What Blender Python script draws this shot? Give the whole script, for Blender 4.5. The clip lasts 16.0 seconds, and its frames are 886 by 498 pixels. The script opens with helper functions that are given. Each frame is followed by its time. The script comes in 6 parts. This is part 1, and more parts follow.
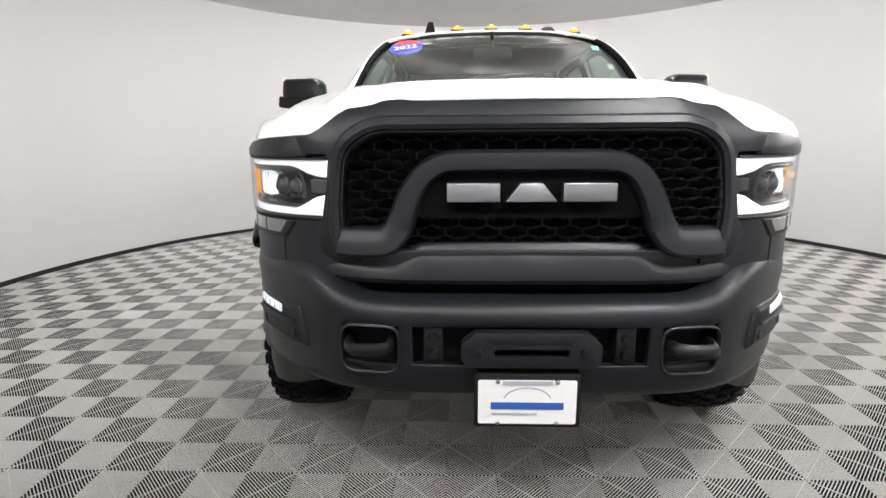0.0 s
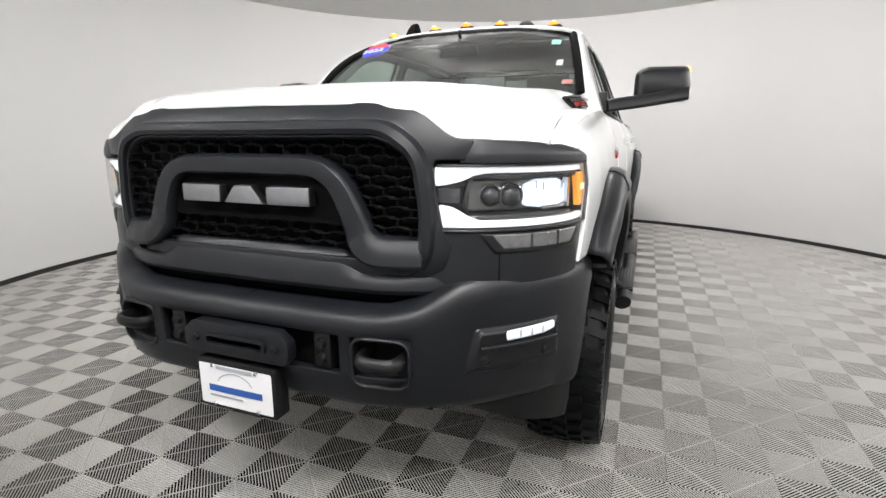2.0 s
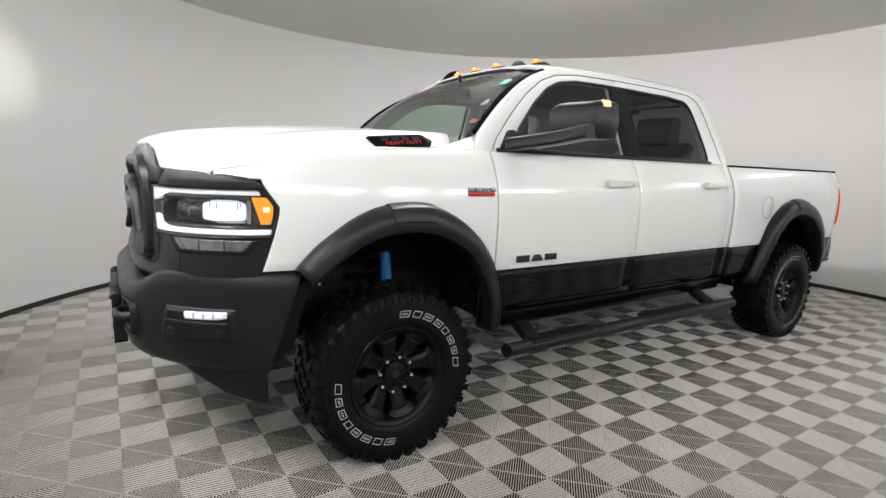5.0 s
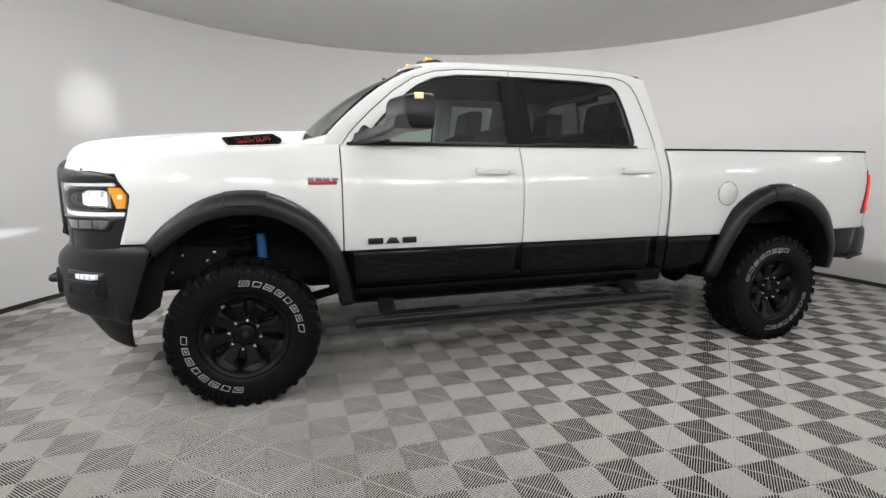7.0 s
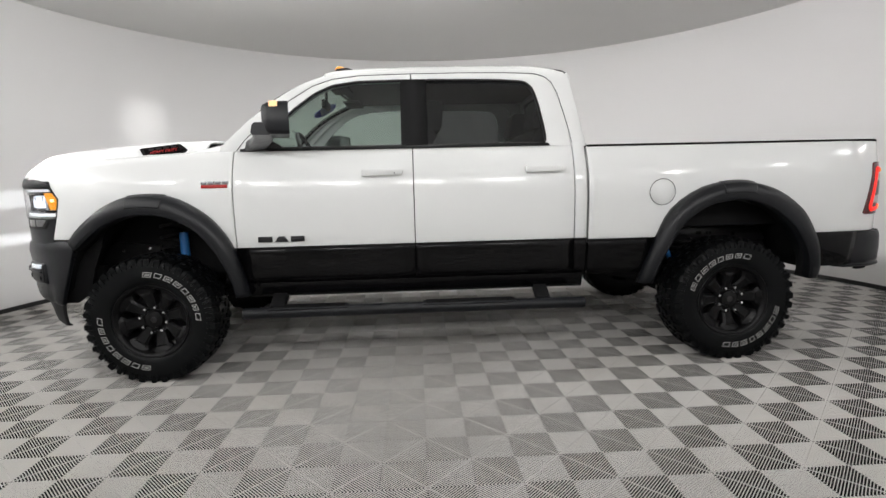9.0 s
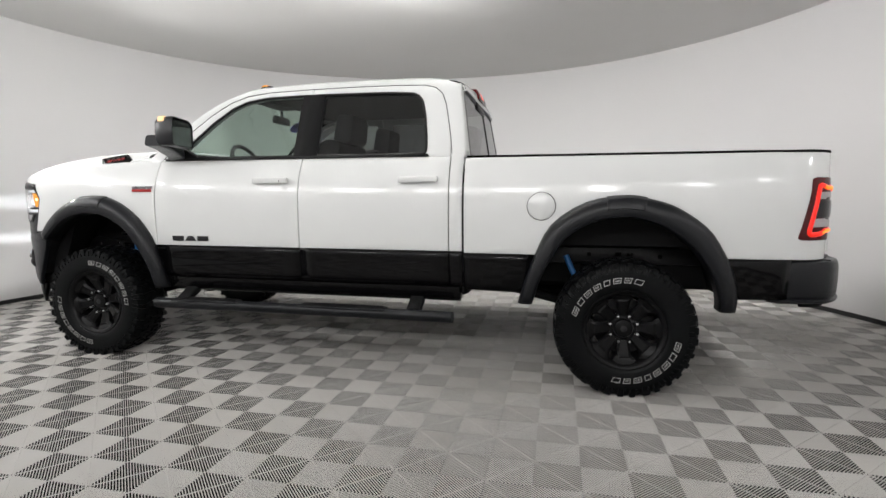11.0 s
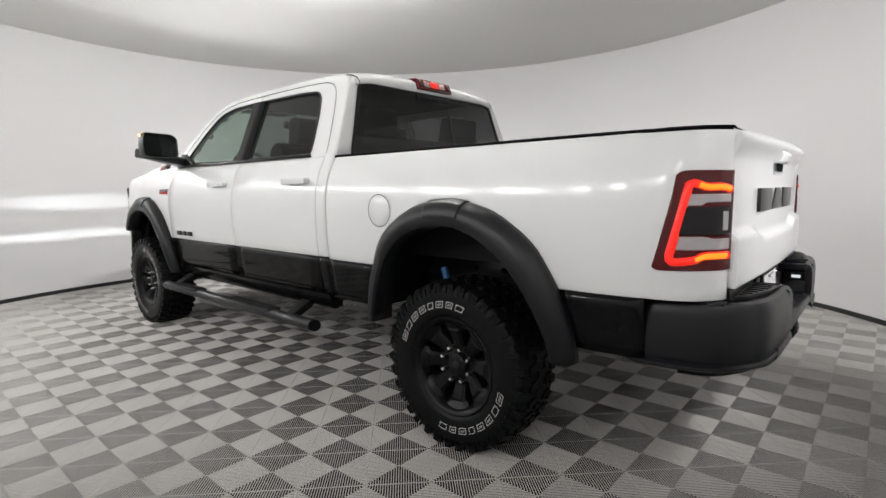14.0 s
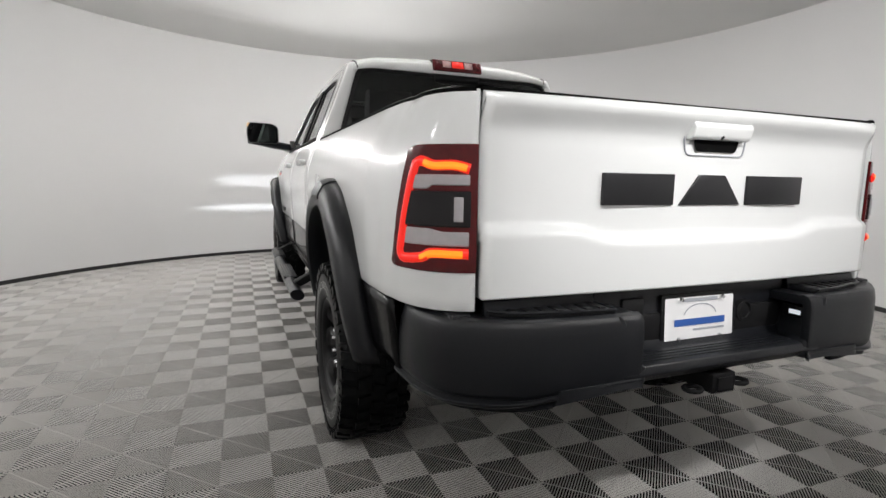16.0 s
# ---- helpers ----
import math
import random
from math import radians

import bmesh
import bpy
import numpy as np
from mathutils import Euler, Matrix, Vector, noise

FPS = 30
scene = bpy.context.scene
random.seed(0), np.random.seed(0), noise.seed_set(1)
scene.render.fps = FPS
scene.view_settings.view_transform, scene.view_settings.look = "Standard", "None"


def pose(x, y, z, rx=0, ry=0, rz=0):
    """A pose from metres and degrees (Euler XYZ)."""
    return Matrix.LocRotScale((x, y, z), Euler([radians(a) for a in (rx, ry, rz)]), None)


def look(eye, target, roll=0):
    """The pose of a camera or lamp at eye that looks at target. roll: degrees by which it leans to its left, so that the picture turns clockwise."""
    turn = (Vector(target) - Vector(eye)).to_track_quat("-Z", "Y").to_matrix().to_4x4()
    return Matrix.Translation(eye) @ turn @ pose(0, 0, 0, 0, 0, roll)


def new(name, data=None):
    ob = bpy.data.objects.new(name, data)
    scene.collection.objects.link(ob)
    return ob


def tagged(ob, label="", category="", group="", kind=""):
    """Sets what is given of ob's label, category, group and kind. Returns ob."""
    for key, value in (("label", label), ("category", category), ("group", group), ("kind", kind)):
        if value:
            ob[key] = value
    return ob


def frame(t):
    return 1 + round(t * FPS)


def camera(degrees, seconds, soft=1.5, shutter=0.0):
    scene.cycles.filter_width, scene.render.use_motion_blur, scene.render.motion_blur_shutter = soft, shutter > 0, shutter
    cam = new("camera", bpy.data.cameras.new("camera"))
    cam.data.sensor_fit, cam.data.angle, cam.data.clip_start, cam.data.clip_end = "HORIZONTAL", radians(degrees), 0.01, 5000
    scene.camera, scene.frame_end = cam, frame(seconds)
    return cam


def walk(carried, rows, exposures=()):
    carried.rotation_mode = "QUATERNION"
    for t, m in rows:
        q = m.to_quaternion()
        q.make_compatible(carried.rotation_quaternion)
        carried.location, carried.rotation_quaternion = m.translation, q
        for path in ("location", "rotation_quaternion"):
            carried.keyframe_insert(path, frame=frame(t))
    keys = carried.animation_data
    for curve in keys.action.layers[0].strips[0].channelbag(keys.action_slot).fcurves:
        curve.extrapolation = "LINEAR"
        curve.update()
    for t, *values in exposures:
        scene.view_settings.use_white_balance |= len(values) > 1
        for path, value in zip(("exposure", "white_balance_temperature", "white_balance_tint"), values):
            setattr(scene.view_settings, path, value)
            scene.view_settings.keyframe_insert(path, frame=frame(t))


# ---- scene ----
cam = camera(81.9, 16.0)
PATH = [
    (0, (-2.493, 0.21, 1.296), (-0.536, 0.275, 0.885), -0.4),
    (0.5, (-2.481, -0.124, 1.302), (-0.537, 0.07, 0.87), 0.0),
    (1, (-2.431, -0.454, 1.296), (-0.512, -0.089, 0.869), 0.5),
    (1.5, (-2.301, -0.74, 1.302), (-0.43, -0.203, 0.844), -0.4),
    (2, (-2.25, -1.162, 1.323), (-0.431, -0.448, 0.896), -0.0),
    (2.5, (-2.093, -1.441, 1.311), (-0.354, -0.524, 0.943), 0.1),
    (3, (-1.955, -1.8, 1.321), (-0.369, -0.633, 0.968), -0.6),
    (3.2, (-1.892, -1.97, 1.311), (-0.368, -0.723, 0.963), -0.7),
    (5.3, (-0.901, -3.174, 1.359), (0.111, -1.482, 1.023), 1.5),
    (5.5, (-0.781, -3.293, 1.322), (0.178, -1.574, 0.97), 0.9),
    (6, (-0.444, -3.589, 1.34), (0.397, -1.806, 1.003), 0.3),
    (6.5, (-0.139, -3.72, 1.359), (0.605, -1.892, 1.039), 0.1),
    (7, (0.255, -3.96, 1.313), (0.832, -2.071, 1.001), -0.1),
    (7.5, (0.598, -4.109, 1.27), (1.055, -2.187, 0.962), 0.1),
    (8, (1.027, -4.227, 1.283), (1.342, -2.274, 0.984), -0.2),
    (8.2, (1.178, -4.256, 1.319), (1.444, -2.297, 1.019), -0.5),
    (10.3, (2.763, -4.284, 1.143), (2.523, -2.309, 0.935), -0.9),
    (10.5, (2.987, -4.279, 1.145), (2.678, -2.313, 0.946), -0.6),
    (11, (3.388, -4.169, 1.195), (2.952, -2.228, 0.987), -0.1),
    (11.5, (3.651, -4.009, 1.212), (3.115, -2.093, 1.002), -0.5),
    (12, (4.076, -3.807, 1.244), (3.377, -1.946, 1.02), -0.5),
    (12.5, (4.345, -3.61, 1.247), (3.554, -1.791, 0.993), -0.3),
    (13, (4.731, -3.353, 1.245), (3.759, -1.624, 0.989), -1.3),
    (13.5, (5.052, -3.124, 1.244), (3.908, -1.501, 0.999), -0.8),
    (14, (5.302, -2.844, 1.244), (4.0, -1.345, 1.007), -0.8),
    (14.5, (5.624, -2.482, 1.229), (4.147, -1.156, 0.989), -0.3),
    (15, (5.799, -2.172, 1.238), (4.188, -1.016, 0.981), 0.3),
    (15.5, (6.002, -1.78, 1.215), (4.243, -0.856, 0.987), 0.1),
    (16, (6.142, -1.417, 1.197), (4.299, -0.69, 0.929), 0.9),
]
walk(cam, [(t, look(eye, target, roll)) for t, eye, target, roll in PATH], exposures=((0.0, 0.45), (2.0, 0.42), (3.2, 0.32), (5.5, 0.08), (10.5, 0.14), (13.0, 0.19), (14.5, 0.17), (16.0, 0.06)))

# ---- room numbers ----
CX, CY, RAD, HIGH = 1.95, -0.08, 4.56, 3.15

# ---- light ----
world = bpy.data.worlds.new("booth_world")
scene.world = world
world.use_nodes = True
world.node_tree.nodes["Background"].inputs[0].default_value = (0.8, 0.85, 1.0, 1)
world.node_tree.nodes["Background"].inputs[1].default_value = 0.05


def area_lamp(name, m, power, sx, sy, color=(1, 0.985, 0.982), shape="RECTANGLE"):
    data = bpy.data.lights.new(name, "AREA")
    data.energy, data.size, data.size_y, data.color, data.shape = power, sx, sy, color, shape
    ob = new(name, data)
    ob.matrix_world = m
    return ob


def spot_lamp(name, eye, target, power, angle, wide=1.0, blend=0.6, color=(0.92, 0.96, 1.0), radius=0.02):
    data = bpy.data.lights.new(name, "SPOT")
    data.energy, data.spot_size, data.spot_blend, data.color, data.shadow_soft_size = power, radians(angle), blend, color, radius
    ob = new(name, data)
    ob.matrix_world = look(eye, target) @ Matrix.Diagonal((wide, 1, 1, 1))
    return ob


# a row of lamps along the wall, a little over head height, turned to the truck and the floor before it
for k in range(14):
    deg = 156 + 14 * k
    c, s = math.cos(radians(deg)), math.sin(radians(deg))
    watt = float(np.interp(deg, (156, 180, 200, 230, 270, 300, 320, 340), (50, 68, 44, 30, 42, 27, 8, 10)))
    eye, aim = (CX + 4.40 * c, CY + 4.40 * s, 2.35), (CX + 1.6 * c, CY + 1.6 * s, 1.25)
    if 236 < deg < 286:
        area_lamp("wall_lamp_light", look(eye, aim), watt * 0.27, 0.55, 0.16, color=(1, 0.985, 0.982))
    else:
        spot_lamp("wall_lamp_light", eye, aim, watt, 128, blend=1.0, color=(1, 0.985, 0.982), radius=0.0)
# added fill: sizeless, unseen spots under the ceiling that brighten the floor
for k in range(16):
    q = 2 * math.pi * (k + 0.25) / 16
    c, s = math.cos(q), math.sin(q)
    spot_lamp("unseen_ceiling_fill", (CX + 0.9 * c, CY + 0.9 * s, HIGH - 0.05), (CX + 3.0 * c, CY + 3.0 * s, 0.0), 40 * float(np.interp(math.degrees(q), (0, 30, 60, 140, 190, 215, 255, 275, 300, 360), (0.35, 0.8, 1.4, 1.5, 1.1, 0.45, 0.35, 0.5, 0.3, 0.3))), 118, blend=1.0, color=(1, 0.985, 0.982), radius=0.0)
# one more unseen fill, added to lift the grille and nose
spot_lamp("unseen_ceiling_fill", (-1.80, -1.15, HIGH - 0.05), (-1.0, -0.50, 0.98), 160, 56, blend=1.0, color=(1, 0.985, 0.982), radius=0.0)
# unseen fill pair added behind the truck to brighten the tailgate
for ly, watt, wide in ((-0.9, 92, 42), (0.8, 128, 54)):
    spot_lamp("tail_fill_light", (6.25, ly, 2.4), (4.9, 0.35 * ly, 1.15), watt, wide, blend=1.0, color=(1, 0.985, 0.982), radius=0.0)
# added narrow spot, throws a round glow onto the wall; no known fixture
spot_lamp("added_wall_glow", (1.4, 0.35, HIGH - 0.06), (-1.72, 2.58, 2.02), 230, 12, blend=1.0, color=(1, 0.985, 0.982), radius=0.05)
# unseen fill ring added to brighten the wall, power tuned by angle
for k in range(16):
    q = 2 * math.pi * (k + 0.5) / 16
    c, s = math.cos(q), math.sin(q)
    spot_lamp("unseen_wall_fill", (CX + 0.7 * c, CY + 0.7 * s, HIGH - 0.06), (CX + 4.2 * c, CY + 4.2 * s, 2.0), 50 * (1 - 0.35 * math.cos(q - radians(125))) * float(np.interp(math.degrees(q), (0, 40, 80, 110, 140, 165, 190, 220, 300, 360), (1.3, 1.35, 1.2, 0.95, 1.05, 1.4, 1.9, 1.2, 1.1, 1.3))), 104, blend=1.0, color=(1, 0.985 - 0.02 * max(0, c), 0.982 - 0.01 * max(0, c)), radius=0.0)
for sy in (-1, 1):
    spot_lamp("headlight_beam", (-0.98, sy * 0.80, 1.15), (-3.0, sy * 1.0, 1.13), 46, 9, wide=9, blend=0.7)
    spot_lamp("fog_light_beam", (-0.90, sy * 0.83, 0.716), (-3.0, sy * 1.0, 0.73), 60, 5, wide=22, blend=0.7)


# ---- materials ----
def material(name, color, rough=0.5, metal=0.0, coat=0.0, coat_rough=0.05, spec=0.5, emit=None, power=0.0,
             grain=0.0, grain_size=200.0, tint=0.0, tint_size=3.0, rough_var=0.0, other=None, world_size=False):
    m = bpy.data.materials.new(name)
    m.use_nodes = True
    nt = m.node_tree
    b = nt.nodes["Principled BSDF"]
    b.inputs["Base Color"].default_value = (*color, 1)
    b.inputs["Roughness"].default_value = rough
    b.inputs["Metallic"].default_value = metal
    b.inputs["Coat Weight"].default_value = coat
    b.inputs["Coat Roughness"].default_value = coat_rough
    b.inputs["Specular IOR Level"].default_value = spec
    if emit:
        b.inputs["Emission Color"].default_value = (*emit, 1)
        b.inputs["Emission Strength"].default_value = power
    coord = nt.nodes.new("ShaderNodeNewGeometry" if world_size else "ShaderNodeTexCoord")
    place = coord.outputs["Position" if world_size else "Object"]
    if tint > 0 or rough_var > 0:
        n = nt.nodes.new("ShaderNodeTexNoise")
        n.inputs["Scale"].default_value = tint_size
        n.inputs["Detail"].default_value = 6
        nt.links.new(place, n.inputs["Vector"])
        if tint > 0:
            mix = nt.nodes.new("ShaderNodeMix")
            mix.data_type = "RGBA"
            mix.inputs["A"].default_value = (*(other or [c * (1 - tint) for c in color]), 1)
            mix.inputs["B"].default_value = (*[min(1, c * (1 + tint)) for c in color], 1)
            nt.links.new(n.outputs["Fac"], mix.inputs["Factor"])
            nt.links.new(mix.outputs["Result"], b.inputs["Base Color"])
        if rough_var > 0:
            r = nt.nodes.new("ShaderNodeMapRange")
            r.inputs["To Min"].default_value = max(0.02, rough - rough_var)
            r.inputs["To Max"].default_value = min(1, rough + rough_var)
            nt.links.new(n.outputs["Fac"], r.inputs["Value"])
            nt.links.new(r.outputs["Result"], b.inputs["Roughness"])
    if grain > 0:
        g = nt.nodes.new("ShaderNodeTexNoise")
        g.inputs["Scale"].default_value = grain_size
        g.inputs["Detail"].default_value = 3
        nt.links.new(place, g.inputs["Vector"])
        bump = nt.nodes.new("ShaderNodeBump")
        bump.inputs["Strength"].default_value = grain
        bump.inputs["Distance"].default_value = 0.002
        nt.links.new(g.outputs["Fac"], bump.inputs["Height"])
        nt.links.new(bump.outputs["Normal"], b.inputs["Normal"])
    return m


def glass(name, color, amount, rough=0.0, least=0.05):
    """Thin tinted pane: part clear, part mirror-like by its angle."""
    m = bpy.data.materials.new(name)
    m.use_nodes = True
    nt = m.node_tree
    nt.nodes.remove(nt.nodes["Principled BSDF"])
    out = nt.nodes["Material Output"]
    clear, shine, mix, face, power, lift = (nt.nodes.new(k) for k in ("ShaderNodeBsdfTransparent", "ShaderNodeBsdfGlossy", "ShaderNodeMixShader", "ShaderNodeLayerWeight", "ShaderNodeMath", "ShaderNodeMapRange"))
    clear.inputs[0].default_value = (*[c * amount for c in color], 1)
    shine.inputs["Roughness"].default_value = rough
    power.operation = "POWER"
    power.inputs[1].default_value = 5.0
    lift.inputs["To Min"].default_value = least
    nt.links.new(face.outputs["Facing"], power.inputs[0])
    nt.links.new(power.outputs[0], lift.inputs["Value"])
    nt.links.new(lift.outputs["Result"], mix.inputs[0])
    nt.links.new(clear.outputs[0], mix.inputs[1])
    nt.links.new(shine.outputs[0], mix.inputs[2])
    nt.links.new(mix.outputs[0], out.inputs[0])
    return m


WHITE = material("white_paint", (0.76, 0.775, 0.765), 0.40, coat=1.0, coat_rough=0.14, tint=0.012, tint_size=5, grain=0.015, grain_size=60)
PLASTIC = material("black_textured_plastic", (0.0080, 0.0088, 0.0108), 0.33, spec=0.33, grain=0.22, grain_size=700, tint=0.22, tint_size=6, rough_var=0.07)
GLOSSB = material("gloss_black_paint", (0.003, 0.003, 0.0034), 0.2, spec=0.06, coat=0.32, coat_rough=0.02)
TRIM = material("black_trim", (0.0045, 0.0045, 0.005), 0.42, spec=0.35, tint=0.2, tint_size=9)
DARK = material("dark_underbody", (0.0045, 0.0045, 0.005), 0.7, spec=0.2, tint=0.4, tint_size=7, grain=0.3, grain_size=90)
RUBBER = material("tyre_rubber", (0.0045, 0.005, 0.0055), 0.38, spec=0.13, tint=0.3, tint_size=10, grain=0.25, grain_size=250, rough_var=0.10)
RIM = material("satin_black_wheel", (0.0045, 0.0045, 0.005), 0.32, spec=0.18, tint=0.2, tint_size=12, rough_var=0.08)
STEEL = material("bare_steel", (0.75, 0.76, 0.78), 0.25, metal=1.0, tint=0.15, tint_size=30)
CHROME = material("brushed_silver", (0.30, 0.305, 0.32), 0.30, metal=1.0, tint=0.12, tint_size=30)
LETTER = material("raised_white_rubber", (0.62, 0.62, 0.6), 0.7, tint=0.25, tint_size=60)
BADGE = material("dark_metal_badge", (0.03, 0.03, 0.032), 0.3, metal=0.6)
REDB = material("red_badge", (0.42, 0.02, 0.02), 0.35)
BLUE = material("blue_shock_paint", (0.03, 0.16, 0.42), 0.3, tint=0.1)
AMBER = material("amber_lens", (0.8, 0.30, 0.02), 0.2, coat=0.6, emit=(1.0, 0.40, 0.025), power=0.36)
MARKER = material("amber_marker_lamp", (0.8, 0.3, 0.03), 0.2, coat=0.6, emit=(1.0, 0.42, 0.06), power=0.55)
MLAMP = material("warm_mirror_lamp", (0.8, 0.55, 0.3), 0.2, coat=0.6, emit=(1.0, 0.66, 0.30), power=0.6)
BULB = material("warm_bulb", (1.0, 0.8, 0.4), 0.3, emit=(1.0, 0.72, 0.3), power=1.6)
DRL = material("white_led_strip", (0.75, 0.77, 0.8), 0.25, coat=0.6, emit=(0.93, 0.96, 1.0), power=0.38)
BEAM = material("projector_lamp", (0.7, 0.74, 0.8), 0.12, coat=0.8, emit=(0.82, 0.90, 1.0), power=0.78)
GLOW = material("dim_projector_lamp", (0.6, 0.63, 0.68), 0.12, coat=0.8, emit=(0.86, 0.93, 1.0), power=0.55, tint=0.5, tint_size=60)
FOGM = material("fog_lamp_lens", (0.5, 0.54, 0.6), 0.15, coat=0.8, emit=(0.85, 0.93, 1.0), power=0.32, tint=0.6, tint_size=70)
LENSDARK = material("lamp_housing", (0.03, 0.03, 0.034), 0.2, metal=0.3)
SILVER = material("lamp_reflector", (0.55, 0.57, 0.6), 0.18, metal=1.0)
REDLED = material("red_led_tube", (0.6, 0.015, 0.01), 0.3, emit=(1.0, 0.022, 0.010), power=0.55)
ORANGELED = material("orange_led_tube", (0.8, 0.2, 0.01), 0.3, emit=(1.0, 0.24, 0.012), power=1.05)
MATTE = material("matte_black_void", (0.003, 0.003, 0.003), 0.85, spec=0.05)
REDLENS = material("dark_red_lens", (0.085, 0.004, 0.006), 0.15, spec=0.2, coat=0.3, tint=0.3, tint_size=50)
SMOKE = material("smoked_lens", (0.008, 0.007, 0.008), 0.1, spec=0.2, coat=0.3)
FROST = material("frosted_lens", (0.42, 0.40, 0.41), 0.3, coat=0.4, tint=0.12, tint_size=60)
CLEARD = material("clear_dark_lens", (0.15, 0.15, 0.152), 0.2, metal=0.6, coat=1.0, tint=0.55, tint_size=40)
LEATHER = material("dark_seat_fabric", (0.035, 0.035, 0.037), 0.7, tint=0.25, tint_size=20, grain=0.2, grain_size=300)
DASH = material("dark_dashboard", (0.025, 0.025, 0.027), 0.6, tint=0.2)
PLATEW = material("white_plate", (0.78, 0.78, 0.78), 0.35, tint=0.03)
PLATEB = material("plate_blue", (0.03, 0.10, 0.36), 0.4)
PLATEG = material("plate_grey", (0.35, 0.37, 0.40), 0.4)
STICKB = material("sticker_blue", (0.05, 0.06, 0.42), 0.8, spec=0.15)
STICKR = material("sticker_red", (0.62, 0.05, 0.05), 0.8, spec=0.15)
STICKG = material("sticker_green", (0.25, 0.5, 0.42), 0.8, spec=0.15)
STICKP = material("pale_red_lens", (0.62, 0.40, 0.40), 0.2, coat=0.6, tint=0.5, tint_size=60)
STICKD = material("sticker_dark_red", (0.25, 0.06, 0.05), 0.45, tint=0.4, tint_size=60)
MESHM = material("glossy_black_mesh", (0.006, 0.0062, 0.007), 0.36, spec=0.32, tint=0.3, tint_size=20)
STICKW = material("sticker_white", (0.6, 0.6, 0.6), 0.8, spec=0.15)
GLASSF = glass("windscreen_glass", (0.80, 0.93, 0.86), 0.74, least=0.11)
GLASST = glass("tinted_glass", (0.9, 0.95, 0.95), 0.26, least=0.05)
GLASSD = glass("door_glass", (0.82, 0.93, 0.88), 0.72, least=0.06)
LENS = glass("clear_lens", (1, 1, 1), 0.94)
MIRROR = material("mirror_glass", (0.24, 0.245, 0.25), 0.03, metal=1.0)
WALLM = material("white_wall_panel", (0.71, 0.705, 0.70), 0.42, tint=0.025, tint_size=0.9, grain=0.04, grain_size=14, rough_var=0.05)
CEILM = material("white_ceiling", (0.76, 0.755, 0.74), 0.7, tint=0.02, tint_size=1.2)
BASEM = material("black_baseboard", (0.02, 0.02, 0.02), 0.5)
# near-black: the deep shade of the tile slots is put into this colour
SUBM = material("slot_shade_base", (0.012, 0.012, 0.012), 0.9, spec=0.05, tint=0.3, tint_size=5)
TILEM = material("grey_floor_tile", (0.56, 0.553, 0.538), 0.34, spec=0.6, tint=0.08, tint_size=1.1, grain=0.05, grain_size=120, rough_var=0.08, other=(0.45, 0.436, 0.395), world_size=True)


# ---- mesh helpers ----
def finish(name, bm, mat, parent, label="", smooth=38, mirror=False):
    if mirror:
        for v in bm.verts:
            v.co.y = -v.co.y
        bmesh.ops.reverse_faces(bm, faces=bm.faces)
    me = bpy.data.meshes.new(name)
    bm.to_mesh(me)
    bm.free()
    me.materials.append(mat)
    if smooth:
        me.polygons.foreach_set("use_smooth", [True] * len(me.polygons))
        me.set_sharp_from_angle(angle=radians(smooth))
    ob = new(name, me)
    ob.parent = parent
    if label:
        ob["label"] = label
    return ob


def part(name, bm, mat, parent, label="", smooth=38):
    """One mesh object under a thing or a part."""
    return finish(name, bm, mat, parent, label, smooth)


def pair(name, bm, mat, parent, label="", smooth=38, thick=0.0, bevel=0.0):
    """The part built for y > 0 and its mirror image for y < 0."""
    twin = bm.copy()
    obs = (finish(name, bm, mat, parent, label, smooth), finish(name, twin, mat, parent, label, smooth, True))
    for ob in obs:
        if thick:
            solid(ob, thick)
        if bevel:
            soften(ob, bevel)
    return obs


def solid(ob, thick, offset=-1.0):
    m = ob.modifiers.new("thickness", "SOLIDIFY")
    m.thickness, m.offset = thick, offset
    return ob


def soften(ob, width=0.003, segments=2, angle=35):
    m = ob.modifiers.new("soft_edges", "BEVEL")
    m.width, m.segments, m.limit_method, m.angle_limit = width, segments, "ANGLE", radians(angle)
    return ob


def sheet(rows, close_u=False, close_v=False, flip=False):
    """A grid of quads through rows of points."""
    bm = bmesh.new()
    vs = [[bm.verts.new(p) for p in row] for row in rows]
    n, k = len(vs), len(vs[0])
    for i in range(n if close_v else n - 1):
        for j in range(k if close_u else k - 1):
            q = [vs[i][j], vs[i][(j + 1) % k], vs[(i + 1) % n][(j + 1) % k], vs[(i + 1) % n][j]]
            bm.faces.new(q[::-1] if flip else q)
    return bm


def join(*bms):
    out = bmesh.new()
    for b in bms:
        me = bpy.data.meshes.new("tmp")
        b.to_mesh(me)
        b.free()
        out.from_mesh(me)
        bpy.data.meshes.remove(me)
    return out


def box(x0, x1, y0, y1, z0, z1, bevel=0.0, seg=2):
    bm = bmesh.new()
    bmesh.ops.create_cube(bm, size=1, matrix=Matrix.Translation(((x0 + x1) / 2, (y0 + y1) / 2, (z0 + z1) / 2)) @ Matrix.Diagonal((x1 - x0, y1 - y0, z1 - z0, 1)))
    if bevel:
        bmesh.ops.bevel(bm, geom=bm.edges, offset=bevel, segments=seg, profile=0.5, affect="EDGES")
    return bm


